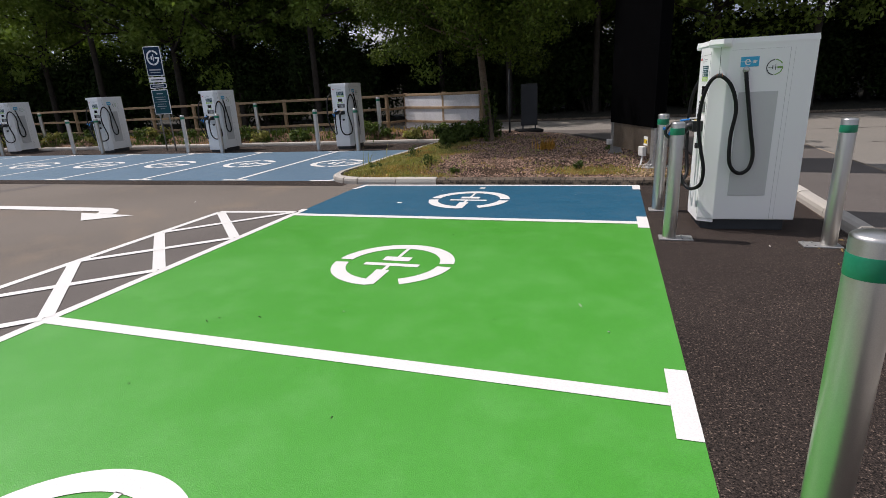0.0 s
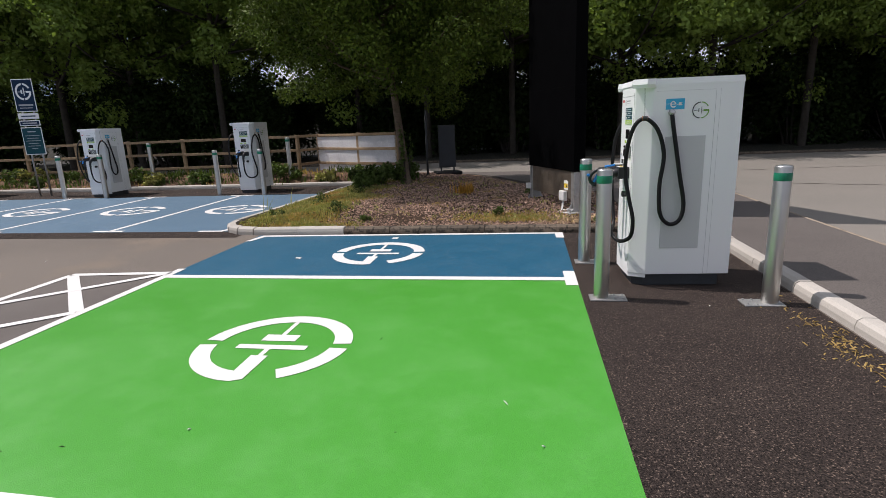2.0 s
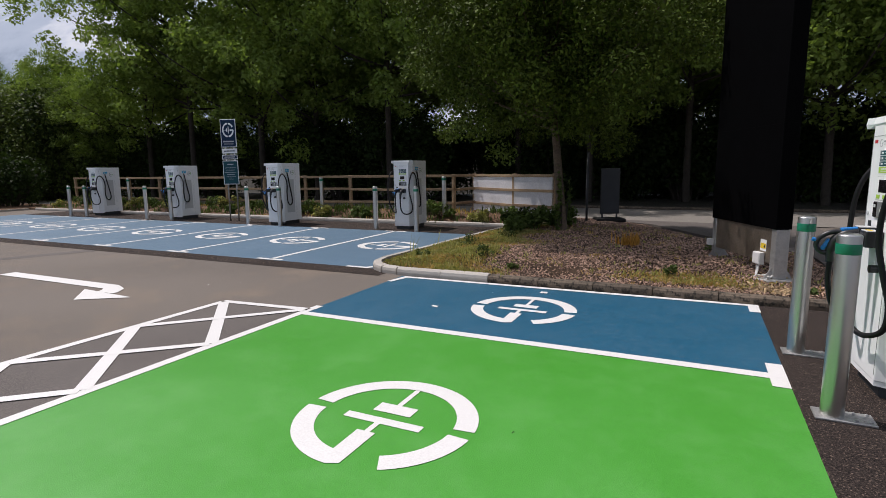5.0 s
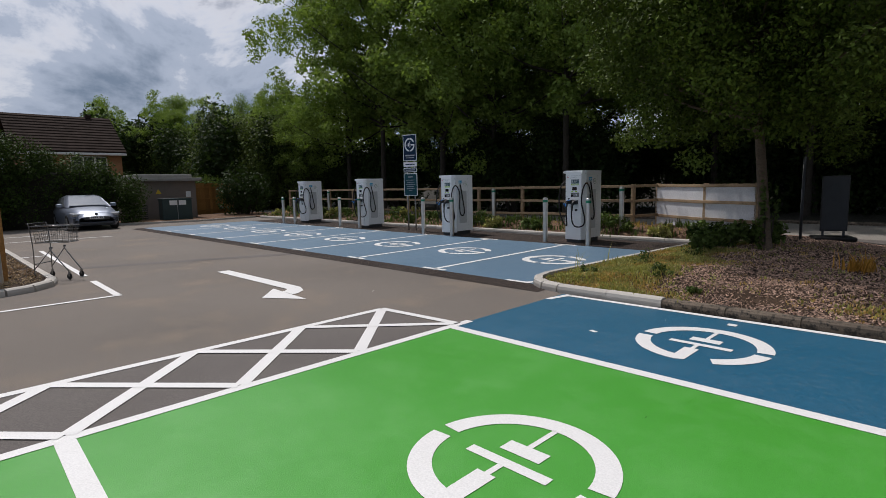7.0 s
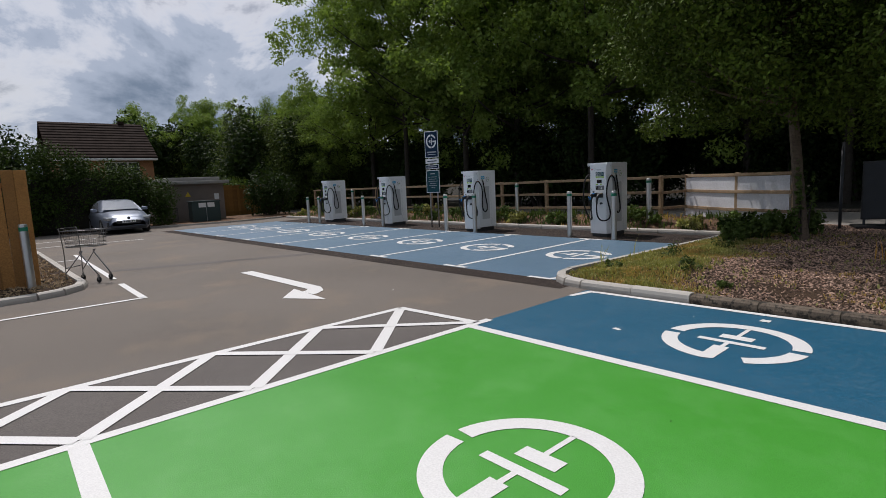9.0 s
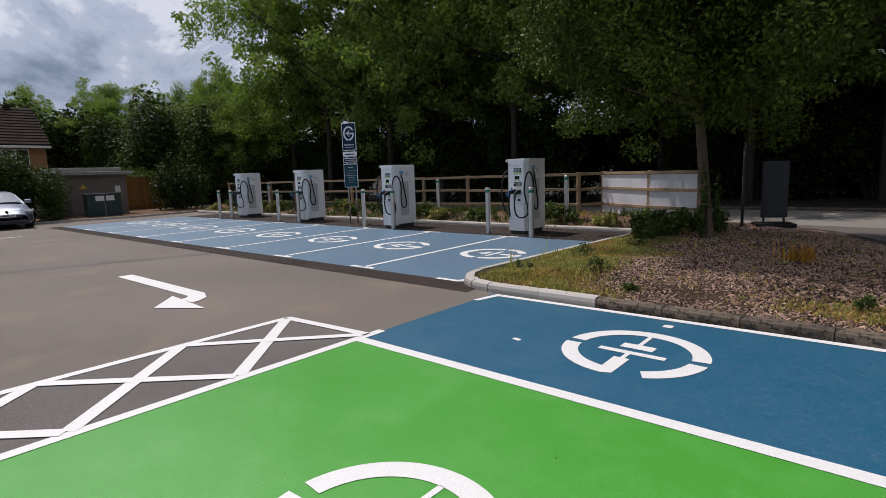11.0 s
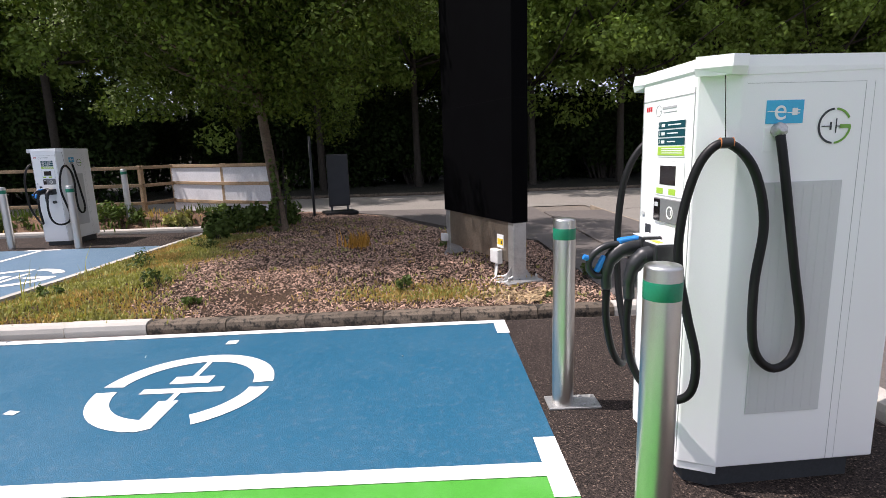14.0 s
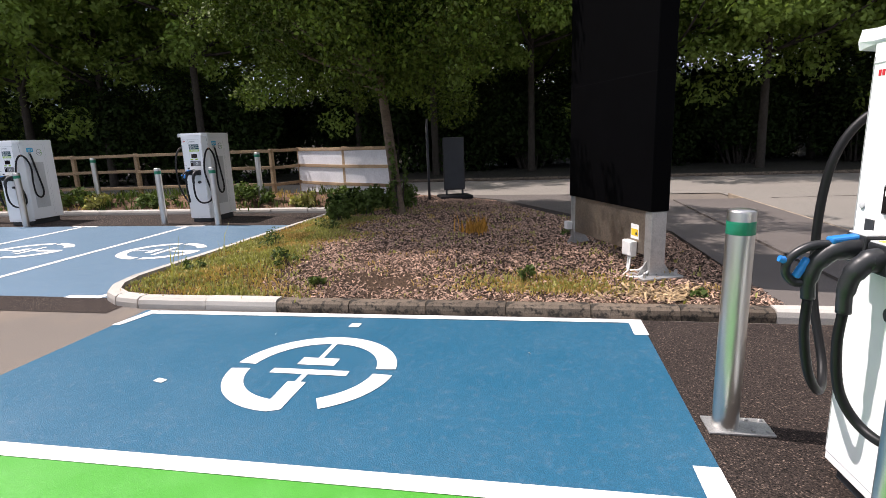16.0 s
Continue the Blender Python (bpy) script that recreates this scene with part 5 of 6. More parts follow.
# ---- totem sign ----
def totem():
    o = thing("totem_sign", pose(-0.02, 6.70, 0.10, 0, 0, 23.3), "tall black totem sign with bare steel foot on the mulch", "sign")
    part("panel", box(-0.10, 0.10, -0.86, 0.86, 0.69, 7.2, 0.006), M["totem_black"], o, "matt black sign body")
    part("joint", box(-0.1002, 0.1002, -0.8602, 0.8602, 1.998, 2.001), M["totem_joint"], o, "fine panel joint")
    part("skirt", box(-0.075, 0.075, -0.81, 0.81, 0.24, 0.688, 0.004), M["totem_steel"], o, "brownish bare steel skirt")
    for y in (-0.80, 0.80):
        leg = part("leg", box(-0.083, 0.083, y - 0.055, y + 0.055, 0.05, 0.686, 0.004), M["cast"], o, "pale galvanised leg")
        part("foot_plate", box(-0.22, 0.22, y - 0.17, y + 0.17, 0.03, 0.055, 0.004), M["cast"], leg)
        for sx in (-0.12, 0.12):
            part("gusset", prism([(0, 0), (0.10, 0), (0, 0.14)], -0.006, 0.006, 0, 1, Matrix.Translation((sx * 0.7, y, 0.055)) @ pose(0, 0, 0, 90, 0, 0 if sx > 0 else 180)), M["cast"], leg)
            part("bolt", lathe([(0.016, 0), (0.016, 0.05), (0.01, 0.055)], 6, pose(sx * 1.45, y - 0.11, 0.053)), M["cast"], leg)
    bx = part("junction_box", box(-0.145, -0.078, -0.62, -0.45, 0.20, 0.36, 0.008, 2), M["upvc"], o, "white plastic junction box")
    part("cover", box(-0.150, -0.1445, -0.61, -0.46, 0.21, 0.35, 0.002), M["upvc"], bx)
    lab = part("warning_label", box(-0.079, -0.0765, -0.64, -0.50, 0.38, 0.53), M["print_white"], o, "white and yellow electrical warning label")
    part("warning_strip", box(-0.0805, -0.0788, -0.63, -0.51, 0.41, 0.48), M["yellow"], lab)
    part("warning_mark", prism([(-0.02, 0), (0.02, 0), (0, 0.04)], 0, 0.001, 0, 1, Matrix.Translation((-0.0815, -0.60, 0.425)) @ Matrix(((0, 0, 1, 0), (1, 0, 0, 0), (0, 1, 0, 0), (0, 0, 0, 1)))), M["plinth"], lab)
    tube("conduit", spline([(-0.11, -0.52, 0.20), (-0.12, -0.53, 0.10), (-0.16, -0.60, 0.06), (-0.10, -0.70, 0.08), (-0.05, -0.74, 0.14)], 5), 0.012, M["upvc"], o, "grey plastic conduit")
    tube("conduit", spline([(-0.11, -0.56, 0.20), (-0.17, -0.62, 0.07), (-0.28, -0.72, 0.05), (-0.20, -0.86, 0.05), (-0.06, -0.82, 0.10)], 5), 0.010, M["upvc"], o, "grey plastic conduit")
    part("junction_box", box(-0.15, -0.08, 0.80, 0.90, 0.26, 0.36, 0.006), M["upvc"], o, "white plastic junction box")
    return o


totem()


# ---- rail fence with hoarding boards ----
def rail_fence():
    o = thing("rail_fence", None, "weathered timber post-and-rail fence with white boards", "fence")
    line = [(-27.0, 13.0), (-7.55, 13.15), (-7.28, 14.2), (-5.5, 12.9), (-4.15, 12.25)]
    for k, (a, b) in enumerate(zip(line, line[1:])):
        a, b = Vector(a), Vector(b)
        d = b - a
        turn = math.degrees(math.atan2(d.y, d.x))
        n = max(1, round(d.length / 1.95))
        for i in range(n + (k == len(line) - 2)):
            p = a + d * i / n
            z = bank_z(p.x, p.y)
            part("post", box(-0.05, 0.05, -0.045, 0.045, -0.1, 1.46 - z, 0.006, 1, pose(p.x, p.y, z, 0, 0, turn)), M["wood"], o)
        for i in range(n):
            p, q = a + d * i / n, a + d * (i + 1) / n
            c = (p + q) / 2
            for z, h in ((1.41, 0.038), (0.98, 0.038), (0.55, 0.038)):
                part("rail", box(-d.length / n / 2 - 0.02, d.length / n / 2 + 0.02, -0.075, -0.047, -h, h, 0.004, 1, pose(c.x, c.y, z + random.uniform(-0.012, 0.012), 0, random.uniform(-0.4, 0.4), turn)), M["wood"], o)
            if k >= 2:
                zb = bank_z(c.x, c.y)
                part("board", box(-d.length / n / 2, d.length / n / 2, -0.045, -0.030, 0.28, 1.36, 0.002, 1, pose(c.x, c.y, 0, 0, 0, turn)), M["board"], o, "white hoarding board behind the rails")
    return o


rail_fence()


# ---- bay sign ----
def bay_sign():
    o = thing("bay_sign", pose(-14.5, 10.8, gz(-15) + 0.37, 0, 0, 18) @ Matrix.Diagonal((0.74, 1, 0.857, 1)), "tall navy charging-bay sign on two grey poles", "sign")
    for x in (-0.20, 0.20):
        tube("pole", [(x, 0.03, -0.45), (x, 0.03, 3.35)], 0.03, M["cast"], o, "", 10)
    for z0, z1, mt, nm in ((2.38, 3.42, "navy", "board"), (2.15, 2.33, "print_white", "name_plate"), (1.93, 2.10, "navy", "name_plate"), (0.98, 1.88, "teal", "board")):
        b = part(nm, box(-0.36, 0.36, -0.012, 0.0, z0, z1, 0.004), M["print_white"], o, "sign board with white border")
        part("face", box(-0.33, 0.33, -0.016, -0.0125, z0 + 0.025, z1 - 0.025, 0.001), M[mt], b)
        if z1 > 3:
            right, left, plates = emblem()
            part("emblem", emblem_bm(right + left + plates, 0.27, on_front(0, -0.0165, 3.02), 0.003), M["print_white"], b)
            tb = box(-0.25, 0.25, -0.0185, -0.0165, 2.57, 2.62)
            add_box(tb, -0.22, 0.22, -0.0185, -0.0165, 2.49, 2.515)
            part("text_bar", tb, M["print_grey"], b)
        elif z0 > 1.9:
            tb = box(-0.25, 0.25, -0.0185, -0.0165, (z0 + z1) / 2 - 0.02, (z0 + z1) / 2 + 0.018)
            part("text_bar", tb, M["navy" if mt == "print_white" else "print_grey"], b)
        else:
            tb = box(-0.14, 0.14, -0.0185, -0.0165, 1.72, 1.755)
            for i, w in enumerate((0.24, 0.2, 0.26, 0.18, 0.22, 0.1)):
                add_box(tb, -w, w, -0.0185, -0.0165, 1.60 - i * 0.085, 1.615 - i * 0.085)
            part("text_bar", tb, M["print_grey"], b)
    return o


bay_sign()


# ---- swinging board and thin post behind the bed ----
def pavement_board():
    z = bed_z(-2.8, 12.7)
    o = thing("pavement_sign", pose(-2.78, 12.7, z, 0, 0, 22), "dark swinging pavement sign on a rubber foot", "sign")
    part("foot", prism([(-0.38, -0.28), (0.38, -0.28), (0.38, 0.28), (-0.38, 0.28)], 0, 0.09, 0.03, 2), M["black"], o)
    for x in (-0.19, 0.19):
        part("upright", box(x - 0.02, x + 0.02, -0.015, 0.015, 0.085, 0.28), M["plinth"], o)
    f = part("frame", box(-0.25, 0.25, -0.02, 0.02, 0.20, 1.40, 0.008), M["plastic"], o)
    part("sheet", box(-0.225, 0.225, -0.024, -0.0205, 0.24, 1.37), M["plinth"], f)
    return o


pavement_board()
# dark plinth steel here imitates the tree shade on the post
tagged(tube("sign_post", [(-3.30, 12.3, 0.05), (-3.30, 12.3, 2.0)], 0.03, M["plinth"], None, "", 10), "slim metal post behind the mulch bed, coloured dark for tree shade", "post")


# ---- weeds ----
def weed(label, seed, size, leaves, leaf_size, leaf, m, category="weed"):
    s = shrub("weed" if category == "weed" else "shrub", seed, size, leaves, leaf_size, leaf, label, category, 7)
    s.matrix_basis = m
    return s


r = random.Random(19)
for x, y, sz, k in ((-0.95, 5.75, 0.17, 0.22), (-3.75, 6.2, 0.24, 0.26), (-4.5, 7.3, 0.25, 0.35), (1.15, 6.2, 0.14, 0.26), (-4.9, 6.0, 0.2, 0.22), (-4.2, 8.6, 0.3, 0.4), (-3.1, 5.5, 0.12, 0.14), (0.55, 5.4, 0.10, 0.10), (-0.45, 7.9, 0.16, 0.2)):
    weed("low leafy green weed growing through the mulch", r.randint(0, 999), (sz, sz, k), 130, 0.032, M["weed"], pose(x, y, bed_z(x, y)) @ Matrix.Diagonal((0.75, 0.75, 0.75, 1)))
for x, y, sx, k in ((-4.25, 10.3, 0.55, 0.62), (-3.75, 10.9, 0.5, 0.6), (-4.75, 11.2, 0.55, 0.5), (-4.4, 9.4, 0.35, 0.4)):
    weed("leafy green shrub round the tree's base", r.randint(0, 999), (sx, sx * 0.8, k), 1000, 0.05, M["leaf_shade" if x < -4.5 else "weed"], pose(x, y, bed_z(x, y) - 0.03), "shrub")
for i in range(26):
    x, y = -27 + 0.86 * i + r.uniform(-0.3, 0.3), r.uniform(12.1, 12.8)
    k = r.uniform(0.7, 1.3)
    weed("rough green weeds on the bank below the fence", r.randint(0, 999), (0.42 * k, 0.30 * k, 0.38 * k), 330, 0.055, M["weed" if i % 3 else "grass"], pose(x, y, bank_z(x, y) - 0.02))
blades("grass", [(-1.72 + r.gauss(0, 0.10), 8.05 + r.gauss(0, 0.10), bed_z(-1.7, 8.0), r.uniform(0.6, 1.2)) for _ in range(30)], 0.22, M["orange_grass"], "tuft of tall orange-dry grass in the mulch", "grass", 5, 0.05, 0.006)
stalks = [(-4.9 + r.uniform(-0.4, 0.5), r.uniform(5.3, 7.5)) for _ in range(4)]
blades("grass", [(x, y, bed_z(x, y), r.uniform(0.6, 1.2)) for x, y in stalks], 0.42, M["grass"], "thin tall stalks at the bed's edge", "grass", 3, 0.02, 0.004)


climber = shrub("ivy", 71, (0.16, 0.16, 1.5), 420, 0.045, M["weed"], "sparse ivy climbing the island tree's trunk", "ivy", 9)
climber.matrix_basis = pose(-3.40, 10.06, bed_z(-3.5, 10.1) - 0.03)


# ---- substation, cabinet, walls to the west ----
def substation():
    o = thing("substation", Matrix.Translation((-0.1, 0.72, 0.1)), "small grey-brown rendered substation with a flat roof", "substation")
    part("wall", box(-34.6, -31.5, 5.55, 9.0, -0.2, 1.98, 0.01), M["render"], o)
    part("roof", prism([(-35.0, 5.25), (-31.2, 5.25), (-31.2, 9.25), (-35.0, 9.25)], 1.98, 2.16, 0.02), M["shed_roof"], o, "pale weathered flat roof")
    part("roof_rim", box(-34.6, -31.7, 6.1, 8.9, 2.158, 2.36, 0.02), M["shed_roof"], o)
    door = part("louvre", box(-31.505, -31.48, 5.75, 6.45, 0.0, 0.72), M["plinth"], o, "dark louvred vent")
    for i in range(6):
        part("slat", box(-31.482, -31.46, 5.77, 6.43, 0.05 + 0.11 * i, 0.11 + 0.11 * i, 0, 1), M["render"], door)
    part("notice", box(-31.5, -31.485, 8.45, 8.70, 1.1, 1.42), M["print_white"], o, "white notice plate")
    part("warning_sign", prism([(-0.15, 0), (0.15, 0), (0, 0.26)], 0, 0.012, 0, 1, Matrix.Translation((-31.498, 7.05, 1.30)) @ SIDE), M["yellow"], o, "yellow warning triangle")
    return o


substation()
cab = thing("cabinet", Matrix.Translation((-0.2, 1.0, 0.14)), "dark green steel electrical cabinet in front of the substation", "cabinet")
part("body", box(-30.3, -29.7, 6.40, 7.85, -0.14, 0.98, 0.012), M["cabinet_green"], cab)
part("lid", box(-30.34, -29.66, 6.36, 7.89, 0.975, 1.03, 0.01), M["cabinet_green"], cab)
for y in (6.75, 7.2):
    part("label_plate", box(-29.70, -29.688, y, y + 0.36, 0.68, 0.92), M["print_white"], cab, "white label plate")
part("seam", box(-29.70, -29.69, 7.12, 7.135, -0.1, 0.95), M["seam"], cab)
tagged(part("ground", prism([(-34, 4.3), (-29.3, 4.5), (-28.2, 8.6), (-28.8, 11.9), (-34, 13)], -0.1, 0.07), M["sunlit_soil"]), "dry grassy verge in front of the substation", "verge", kind="structure")
tagged(part("ground", box(-34, -26, 11.9, 14.3, -0.1, 0.06), M["sunlit_soil"]), "dry grassy verge beside the bank", "verge", kind="structure")


def board_fence(name, a, b, z0, h, label, m, board=0.165):
    o = thing(name, None, label, "fence")
    a, b = Vector(a), Vector(b)
    n = max(1, round((b - a).length / board))
    board = (b - a).length / n
    turn = math.degrees(math.atan2(b.y - a.y, b.x - a.x))
    me = {}
    for i in range(n):
        p = a + (b - a) * (i + 0.5) / n
        k = i % 4
        if k not in me:
            ob = part("board", box(-board / 2 + 0.001, board / 2 - 0.001, -0.011 + 0.005 * (k % 2), 0.011 + 0.005 * (k % 2), 0, h + 0.006 * (k % 2), 0.003), m, o)
            me[k] = ob.data
        else:
            ob = new("board", me[k])
            ob.parent = o
        ob.matrix_basis = pose(p.x, p.y, z0, 0, random.uniform(-0.25, 0.25), turn)
    d = (b - a).length
    c = (a + b) / 2
    for z in (0.25, h / 2, h - 0.25):
        part("rail", box(-d / 2, d / 2, -0.06, -0.022, z - 0.04, z + 0.04, 0.003, 1, pose(c.x, c.y, z0, 0, 0, turn)), m, o)
    return o


board_fence("timber_fence", (-12.18, -0.43), (-12.42, -1.95), 0.06, 2.03, "orange-brown close-board timber fence on the gravel", M["fence_wood"])
board_fence("timber_fence", (-12.32, -1.96), (-12.1, -6.3), 0.06, 2.08, "darker close-board timber fence beyond the gravel", M["fence_wood"])
board_fence("timber_fence", (-35.1, 10.3), (-37.0, 14.3), 0.0, 2.0, "brown board fence beside the substation", M["fence_wood"], 0.2)


# ---- hedge, bush ----
def hedge():
    rr = random.Random(4)
    o = thing("hedge", Matrix.Translation((0.1, 0.95, 0.1)), "tall clipped green hedge behind the parked car", "hedge")
    cl = []
    for i in range(210):
        y = rr.uniform(-9, 5.2)
        top = 3.95 - 1.4 * smooth((y - 0.6) / 4.2) + 0.2 * math.sin(y * 2.1)
        z = rr.uniform(0.3, top - 0.35)
        s = rr.uniform(0.5, 0.8)
        cl.append(((-30.3 + rr.uniform(-0.7, 0.7), y, z), (s, s, s)))
    # filler box; its dark colour stands for the shade inside the hedge
    core = bmesh.new()
    add_box(core, -31.0, -30.0, -9, 4.5, -0.14, 2.4, 0.3, 2)
    part("inner_mass", core, M["verge"], o, "added shade-dark filler block inside the hedge")
    cloud_ob("foliage", leaf_cloud(cl, 90000, 0.055, 9), M["leaf_hedge"], o)
    return o


hedge()
bush = shrub("shrub", 61, (1.5, 1.5, 3.1), 4200, 0.085, M["leaf_shade"], "rounded dark bush beside the substation", "shrub", 22)
bush.matrix_basis = pose(-32.0, 12.6, 0.0)
ivy = shrub("shrub", 62, (1.0, 5.0, 0.9), 4200, 0.10, M["weed"], "sunlit green hedge top behind the substation", "shrub", 26)
ivy.matrix_basis = pose(-36.6, 8.0, 1.6)


# ---- houses ----
def house(x0, x1, y0, y1, eave, ridge, label, windows):
    """A gabled house with its ridge along y; the eave faces +x."""
    o = thing("house", None, label, "house")
    part("wall", box(x0, x1, y0 + 0.25, y1 - 0.25, -0.2, eave), M["brick"], o, "buff brick wall")
    xm = x1 - 3.6
    bm = bmesh.new()
    prof = [(x1 + 0.35, eave - 0.08), (xm, ridge), (2 * xm - x1 - 0.35, eave - 0.08), (2 * xm - x1 - 0.2, eave - 0.2), (xm, ridge - 0.16), (x1 + 0.25, eave - 0.2)]
    a = [bm.verts.new((x, y0, z)) for x, z in prof]
    b = [bm.verts.new((x, y1, z)) for x, z in prof]
    bm.faces.new(a)
    bm.faces.new(b[::-1])
    for i in range(6):
        bm.faces.new((a[i], b[i], b[(i + 1) % 6], a[(i + 1) % 6]))
    roof = part("roof", bm, M["roof_tile"], o, "brown concrete tile roof")
    rows = 13
    for i in range(rows):
        t0, t1 = i / rows, (i + 1) / rows
        xa, za = x1 + 0.36 + (xm - x1 - 0.36) * t0, eave - 0.06 + (ridge - eave + 0.08) * t0
        xb, zb = x1 + 0.36 + (xm - x1 - 0.36) * t1, eave - 0.06 + (ridge - eave + 0.08) * t1
        mesh_ob("tile_course", [(xa, y0 - 0.02, za + 0.07), (xa, y1 + 0.02, za + 0.07), (xb, y1 + 0.02, zb + 0.01), (xb, y0 - 0.02, zb + 0.01), (xa, y0 - 0.02, za - 0.02), (xa, y1 + 0.02, za - 0.02)],
                [(0, 1, 2, 3), (4, 5, 1, 0)], M["roof_tile"], roof)
    part("gutter", box(x1 + 0.30, x1 + 0.44, y0, y1, eave - 0.28, eave - 0.12, 0.02), M["upvc"], o, "white gutter and fascia")
    part("chimney_vent", box(xm - 0.25, xm + 0.25, y1 - 1.6, y1 - 1.2, ridge - 0.05, ridge + 0.18, 0.02), M["roof_tile"], roof)
    for wy, ww, z0, z1 in windows:
        w = part("window", box(x1 - 0.02, x1 + 0.05, wy, wy + ww, z0, z1), M["upvc"], o, "white-framed window")
        k = max(1, round(ww / 0.7))
        for i in range(k):
            part("pane", box(x1 + 0.04, x1 + 0.056, wy + 0.06 + i * ww / k, wy + (i + 1) * ww / k - 0.06, z0 + 0.07, z1 - 0.07), M["glass"], w)
    return o


house(-52, -45, 3.1, 9.7, 4.45, 7.2, "brown-roofed brick house beyond the hedge", [(6.3, 2.2, 2.8, 4.1), (3.8, 1.5, 2.8, 4.1)])
house(-45, -38, -8.3, -0.9, 4.2, 6.3, "second brown-roofed brick house beyond the hedge", [(-3.2, 1.4, 2.6, 3.9)])

aerial = thing("tv_aerial", pose(-41.6, -2.0, 6.25), "thin metal television aerial on the second roof", "aerial")
tube("mast", [(0, 0, -0.1), (0, 0, 1.5)], 0.025, M["cast"], aerial, "", 6)
tube("boom", [(0, -0.7, 1.45), (0, 0.7, 1.45)], 0.015, M["cast"], aerial, "", 6)
for k in range(6):
    tube("rod", [(-0.3, -0.6 + 0.24 * k, 1.45), (0.3, -0.6 + 0.24 * k, 1.45)], 0.01, M["cast"], aerial, "", 5)

lampo = thing("street_lamp", pose(-34.0, -0.1, 0.0) @ Matrix.Diagonal((1, 1, 1.06, 1)), "tall grey lamp post with a square floodlight head", "street lamp")
tube("pole", [(0, 0, 0), (0, 0, 6.4)], [0.05, 0.035], M["cast"], lampo, "", 10)
part("head", box(-0.15, 0.15, -0.17, 0.17, 6.38, 6.70, 0.02), M["plinth"], lampo, "dark square lamp head")
part("bracket", box(-0.04, 0.04, -0.04, 0.04, 6.3, 6.4), M["cast"], lampo)
sg = thing("small_sign", pose(-24.3, -0.5, 0.0) @ Matrix.Diagonal((0.8, 0.8, 0.97, 1)), "small white sign on a slim post behind the fence", "sign")
tube("pole", [(0, 0, 0), (0, 0, 3.3)], 0.025, M["cast"], sg, "", 8)
part("board", box(0.03, 0.045, -0.15, 0.15, 2.98, 3.32, 0.003), M["print_white"], sg)


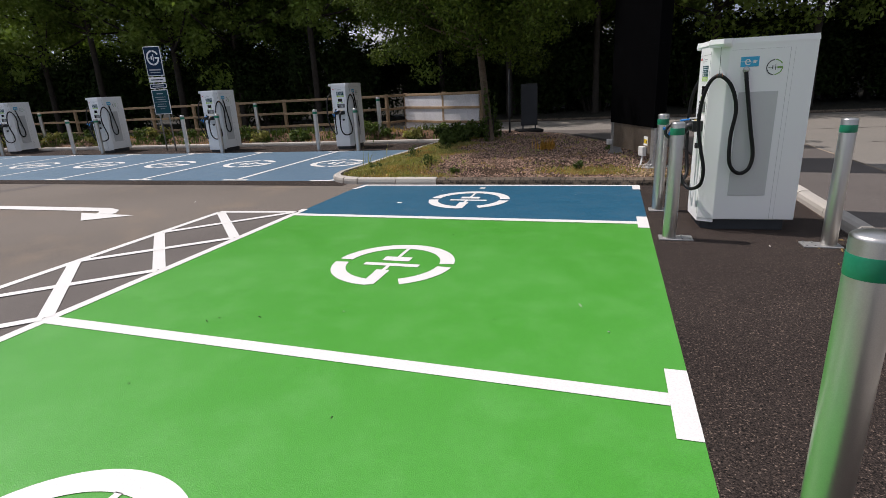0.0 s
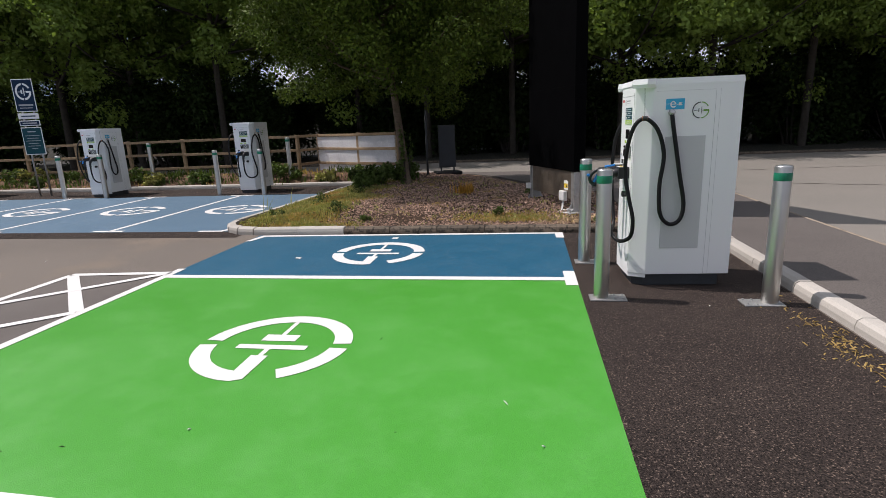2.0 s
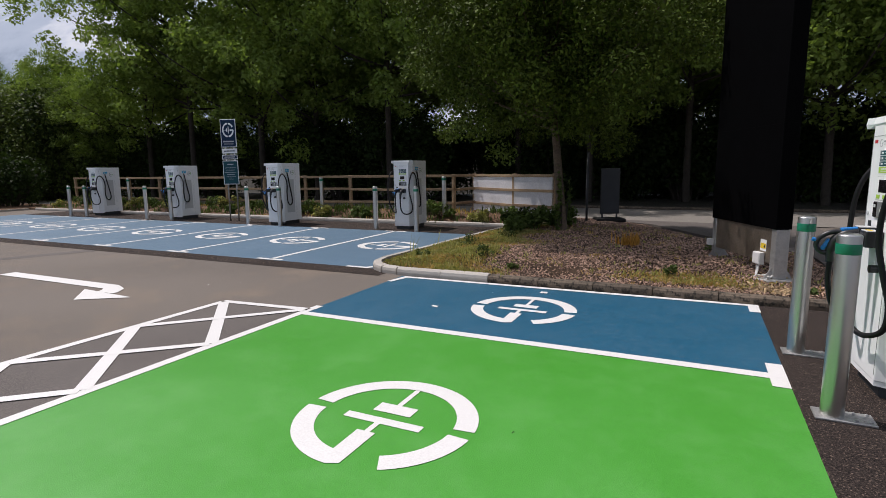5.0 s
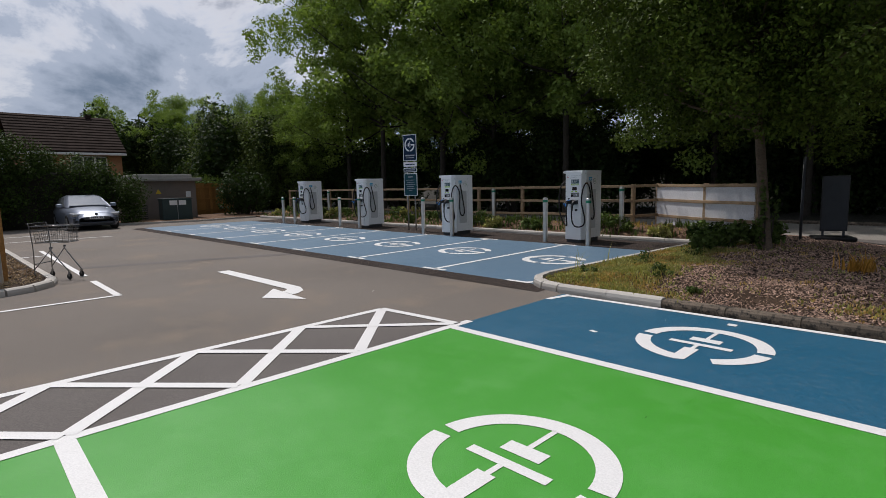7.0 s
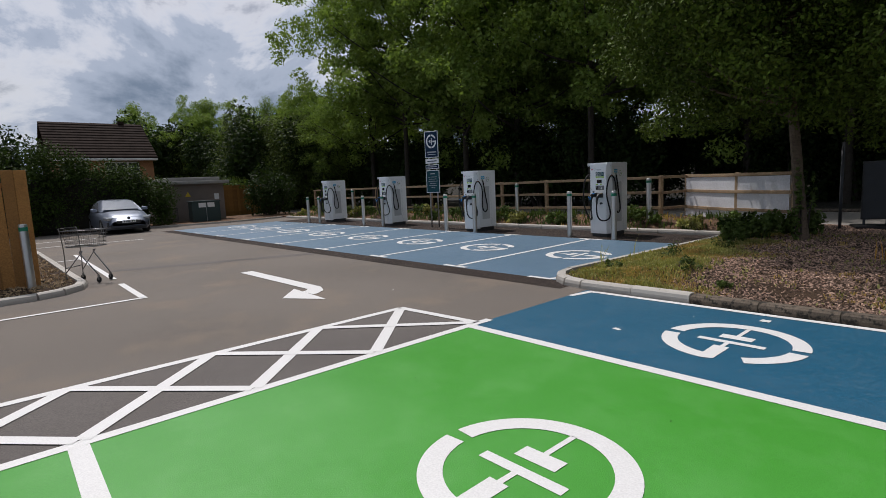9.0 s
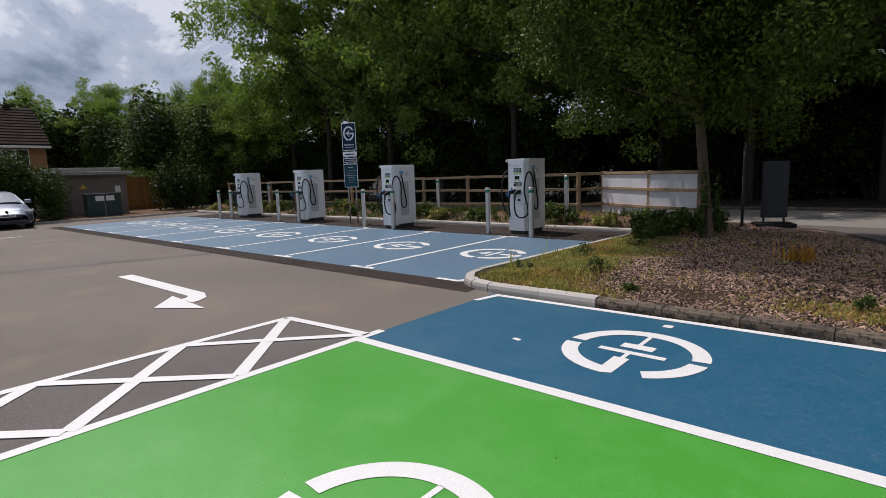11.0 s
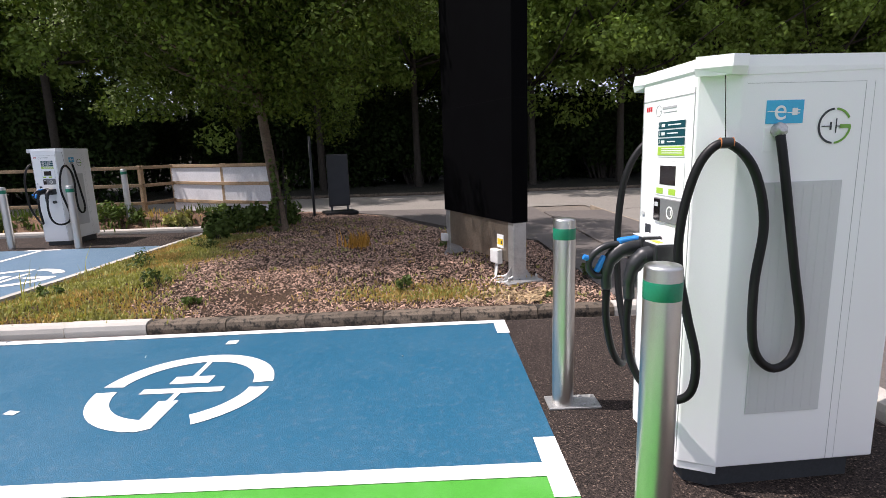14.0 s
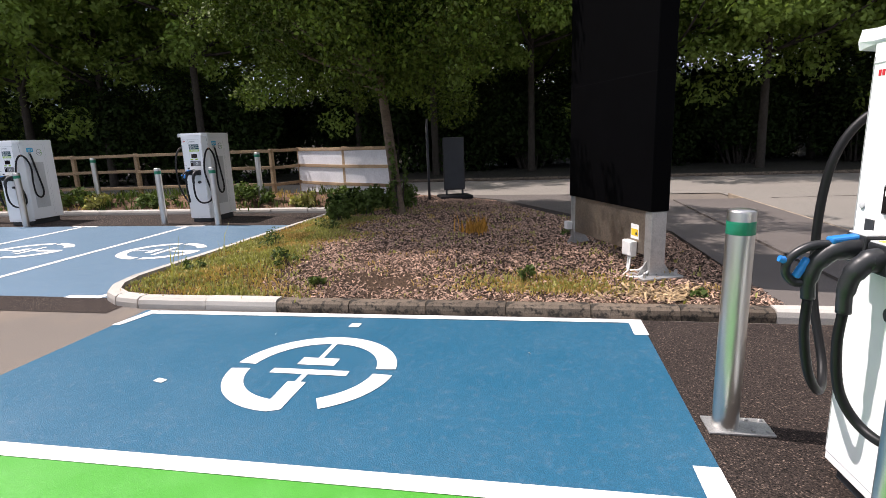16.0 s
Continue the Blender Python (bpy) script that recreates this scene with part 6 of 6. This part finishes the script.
# ---- parked car ----
def car():
    o = thing("car", pose(-28.4, 3.75, 0.0, 0, 0, 0), "silver-blue hatchback parked in front of the hedge", "car")
    # x along the car, front at +2.2; half widths and heights by station
    st = [(2.20, 0.62, 0.34, 0.58), (2.10, 0.78, 0.22, 0.70), (1.85, 0.87, 0.18, 0.80), (1.30, 0.90, 0.18, 0.92), (0.75, 0.91, 0.18, 0.98), (-0.6, 0.91, 0.18, 0.98), (-1.6, 0.90, 0.18, 0.98), (-2.05, 0.84, 0.25, 0.96), (-2.2, 0.74, 0.35, 0.86)]
    vs, fs = [], []
    for x, w, lo, hi in st:
        for y, z in ((-w * 0.86, lo), (-w, lo + 0.16), (-w, hi - 0.22), (-w * 0.90, hi - 0.05), (-w * 0.5, hi), (0, hi + 0.015), (w * 0.5, hi), (w * 0.90, hi - 0.05), (w, hi - 0.22), (w, lo + 0.16), (w * 0.86, lo)):
            vs.append((x, y, z))
    n = 11
    for i in range(len(st) - 1):
        for j in range(n):
            fs.append((i * n + j, i * n + (j + 1) % n, (i + 1) * n + (j + 1) % n, (i + 1) * n + j))
    fs += [tuple(range(n)), tuple((len(st) - 1) * n + j for j in range(n))[::-1]]
    mesh_ob("body", vs, fs, M["car_paint"], o, "", True)
    rs = [(0.95, 0.80, 0.955, 0.97), (0.15, 0.64, 0.96, 1.40), (-0.5, 0.62, 0.96, 1.46), (-1.2, 0.60, 0.96, 1.40), (-2.0, 0.68, 0.93, 1.02)]
    vs, fs = [], []
    for x, w, lo, hi in rs:
        vs += [(x, -0.82, lo), (x, -w, hi - 0.04), (x, -w * 0.8, hi), (x, w * 0.8, hi), (x, w, hi - 0.04), (x, 0.82, lo)]
    for i in range(len(rs) - 1):
        for j in range(5):
            fs.append((i * 6 + j, i * 6 + j + 1, i * 6 + j + 7, i * 6 + j + 6))
    mesh_ob("roof", vs, fs, M["car_paint"], o, "", True)
    mesh_ob("windscreen", [(0.93, -0.72, 0.99), (0.93, 0.72, 0.99), (0.21, 0.54, 1.375), (0.21, -0.54, 1.375)], [(0, 1, 2, 3)], M["car_glass"], o, "windscreen with the bright sky reflection in its colour").location = (0.03, 0, 0.035)
    for s in (-1, 1):
        mesh_ob("side_window", [(0.55, s * 0.795, 1.0), (-1.3, s * 0.795, 1.0), (-1.15, s * 0.645, 1.34), (0.05, s * 0.665, 1.34)], [(0, 1, 2, 3)], M["car_glass"], o).location = (0, s * 0.03, 0)
        h = part("headlight", box(-0.16, 0.12, -0.20, 0.20, -0.055, 0.06, 0.03, 2, pose(2.0, s * 0.66, 0.66, 0, 12, s * -28)), M["lamp_glass"], o, "slim swept headlight")
        part("fog_lamp", box(-0.05, 0.05, -0.09, 0.09, -0.10, 0.10, 0.02, 2, pose(2.07, s * 0.70, 0.42, 0, 0, s * -18)), M["plinth"], o)
        part("mirror", box(-0.10, 0.08, -0.11, 0.11, -0.07, 0.08, 0.03, 2, pose(0.62, s * 0.99, 1.02)), M["car_paint"], o)
        for x in (1.35, -1.35):
            w = part("wheel", lathe([(0.20, -0.11), (0.31, -0.11), (0.33, -0.08), (0.33, 0.08), (0.31, 0.11), (0.20, 0.11)], 24, pose(x, s * 0.80, 0.33, 90)), M["tyre"], o, "", True)
            part("rim", lathe([(0.20, -0.113), (0.20, 0.113)], 18, pose(x, s * 0.803, 0.33, 90)), M["cast"], w, "alloy rim")
    part("grille", box(-0.03, 0.03, -0.46, 0.46, -0.07, 0.07, 0.02, 2, pose(2.185, 0, 0.50, 0, 8)), M["plinth"], o, "dark lower grille")
    part("bumper", box(-0.06, 0.05, -0.66, 0.66, -0.05, 0.05, 0.03, 2, pose(2.14, 0, 0.29)), M["plinth"], o)
    p = part("number_plate", box(-0.006, 0.006, -0.26, 0.26, -0.055, 0.055, 0.002, 1, pose(2.23, 0, 0.53)), M["print_white"], o, "white number plate with dark bars")
    tb = bmesh.new()
    for i in range(6):
        y = -0.2 + 0.066 * i + (0.03 if i > 3 else 0)
        add_box(tb, 2.2365, 2.238, y, y + 0.045, 0.50, 0.565)
    part("text_bar", tb, M["plinth"], p)
    part("badge", lathe([(0.06, 0), (0.06, 0.012), (0.03, 0.016)], 14, pose(2.195, 0, 0.665, 0, 80)), M["plinth"], o)
    return o


car()


# ---- shopping trolley ----
def trolley():
    o = thing("shopping_trolley", pose(-12.42, 0.33, gz(-12.3) + 0.002, 0, 0, 46) @ Matrix.Diagonal((0.74, 0.86, 1, 1)), "empty wire shopping trolley standing on the bay line", "trolley")
    W = M["chrome"]
    # basket: a wire box that tapers to the front (+x)
    def rim(z, f):
        return [(-0.40 + 0.04 * f, -0.26 + 0.03 * f, z), (0.45 - 0.05 * f, -0.20 + 0.03 * f, z), (0.45 - 0.05 * f, 0.20 - 0.03 * f, z), (-0.40 + 0.04 * f, 0.26 - 0.03 * f, z)]
    bask = thing("basket")
    bask.parent = o
    top, bot = rim(0.98, 0), rim(0.68, 1)
    for q, rad in ((top, 0.009), (bot, 0.007)):
        for i in range(4):
            tube("wire", [q[i], q[(i + 1) % 4]], rad, W, bask, "", 6)
    vs, fs = [], []
    def wire(a, b, rad=0.0032):
        v, f = tube_data([a, b], rad, 4)
        k = len(vs)
        vs.extend(v)
        fs.extend([tuple(i + k for i in q) for q in f])
    for i in range(4):
        a0, a1, b0, b1 = Vector(top[i]), Vector(top[(i + 1) % 4]), Vector(bot[i]), Vector(bot[(i + 1) % 4])
        n = 14 if i % 2 == 0 else 9
        for k in range(1, n):
            wire(a0.lerp(a1, k / n), b0.lerp(b1, k / n))
        for k in range(1, 4):
            wire(a0.lerp(b0, k / 4), a1.lerp(b1, k / 4))
    for k in range(1, 10):
        wire(Vector(bot[0]).lerp(Vector(bot[1]), k / 10), Vector(bot[3]).lerp(Vector(bot[2]), k / 10))
    mesh_ob("mesh_panel", vs, fs, W, bask)
    tube("handle", [(-0.46, -0.27, 1.02), (-0.46, 0.27, 1.02)], 0.016, M["black"], o, "black push handle", 8)
    for s in (-1, 1):
        tube("arm", spline([(-0.46, s * 0.25, 1.02), (-0.42, s * 0.26, 0.99), (-0.38, s * 0.25, 0.62), (-0.40, s * 0.25, 0.13)], 4), 0.011, W, o, "", 7)
        tube("leg", spline([(0.05, s * 0.20, 0.60), (0.0, s * 0.21, 0.55), (0.38, s * 0.19, 0.15)], 5), 0.012, W, o, "", 7)
        tube("leg", [(0.05, s * 0.20, 0.60), (-0.40, s * 0.25, 0.20)], 0.010, W, o, "", 7)
        for x in (-0.40, 0.38):
            w = part("castor", lathe([(0.03, -0.014), (0.055, -0.014), (0.06, 0), (0.055, 0.014), (0.03, 0.014)], 14, pose(x, s * (0.25 if x < 0 else 0.19), 0.06, 90)), M["tyre"], o, "black rubber castor", True)
            part("fork", box(x - 0.02, x + 0.02, s * (0.25 if x < 0 else 0.19) - 0.02, s * (0.25 if x < 0 else 0.19) + 0.02, 0.06, 0.15, 0.004), W, w)
    tube("cross_bar", [(-0.39, -0.25, 0.3), (-0.39, 0.25, 0.3)], 0.010, W, o, "", 7)
    return o


trolley()
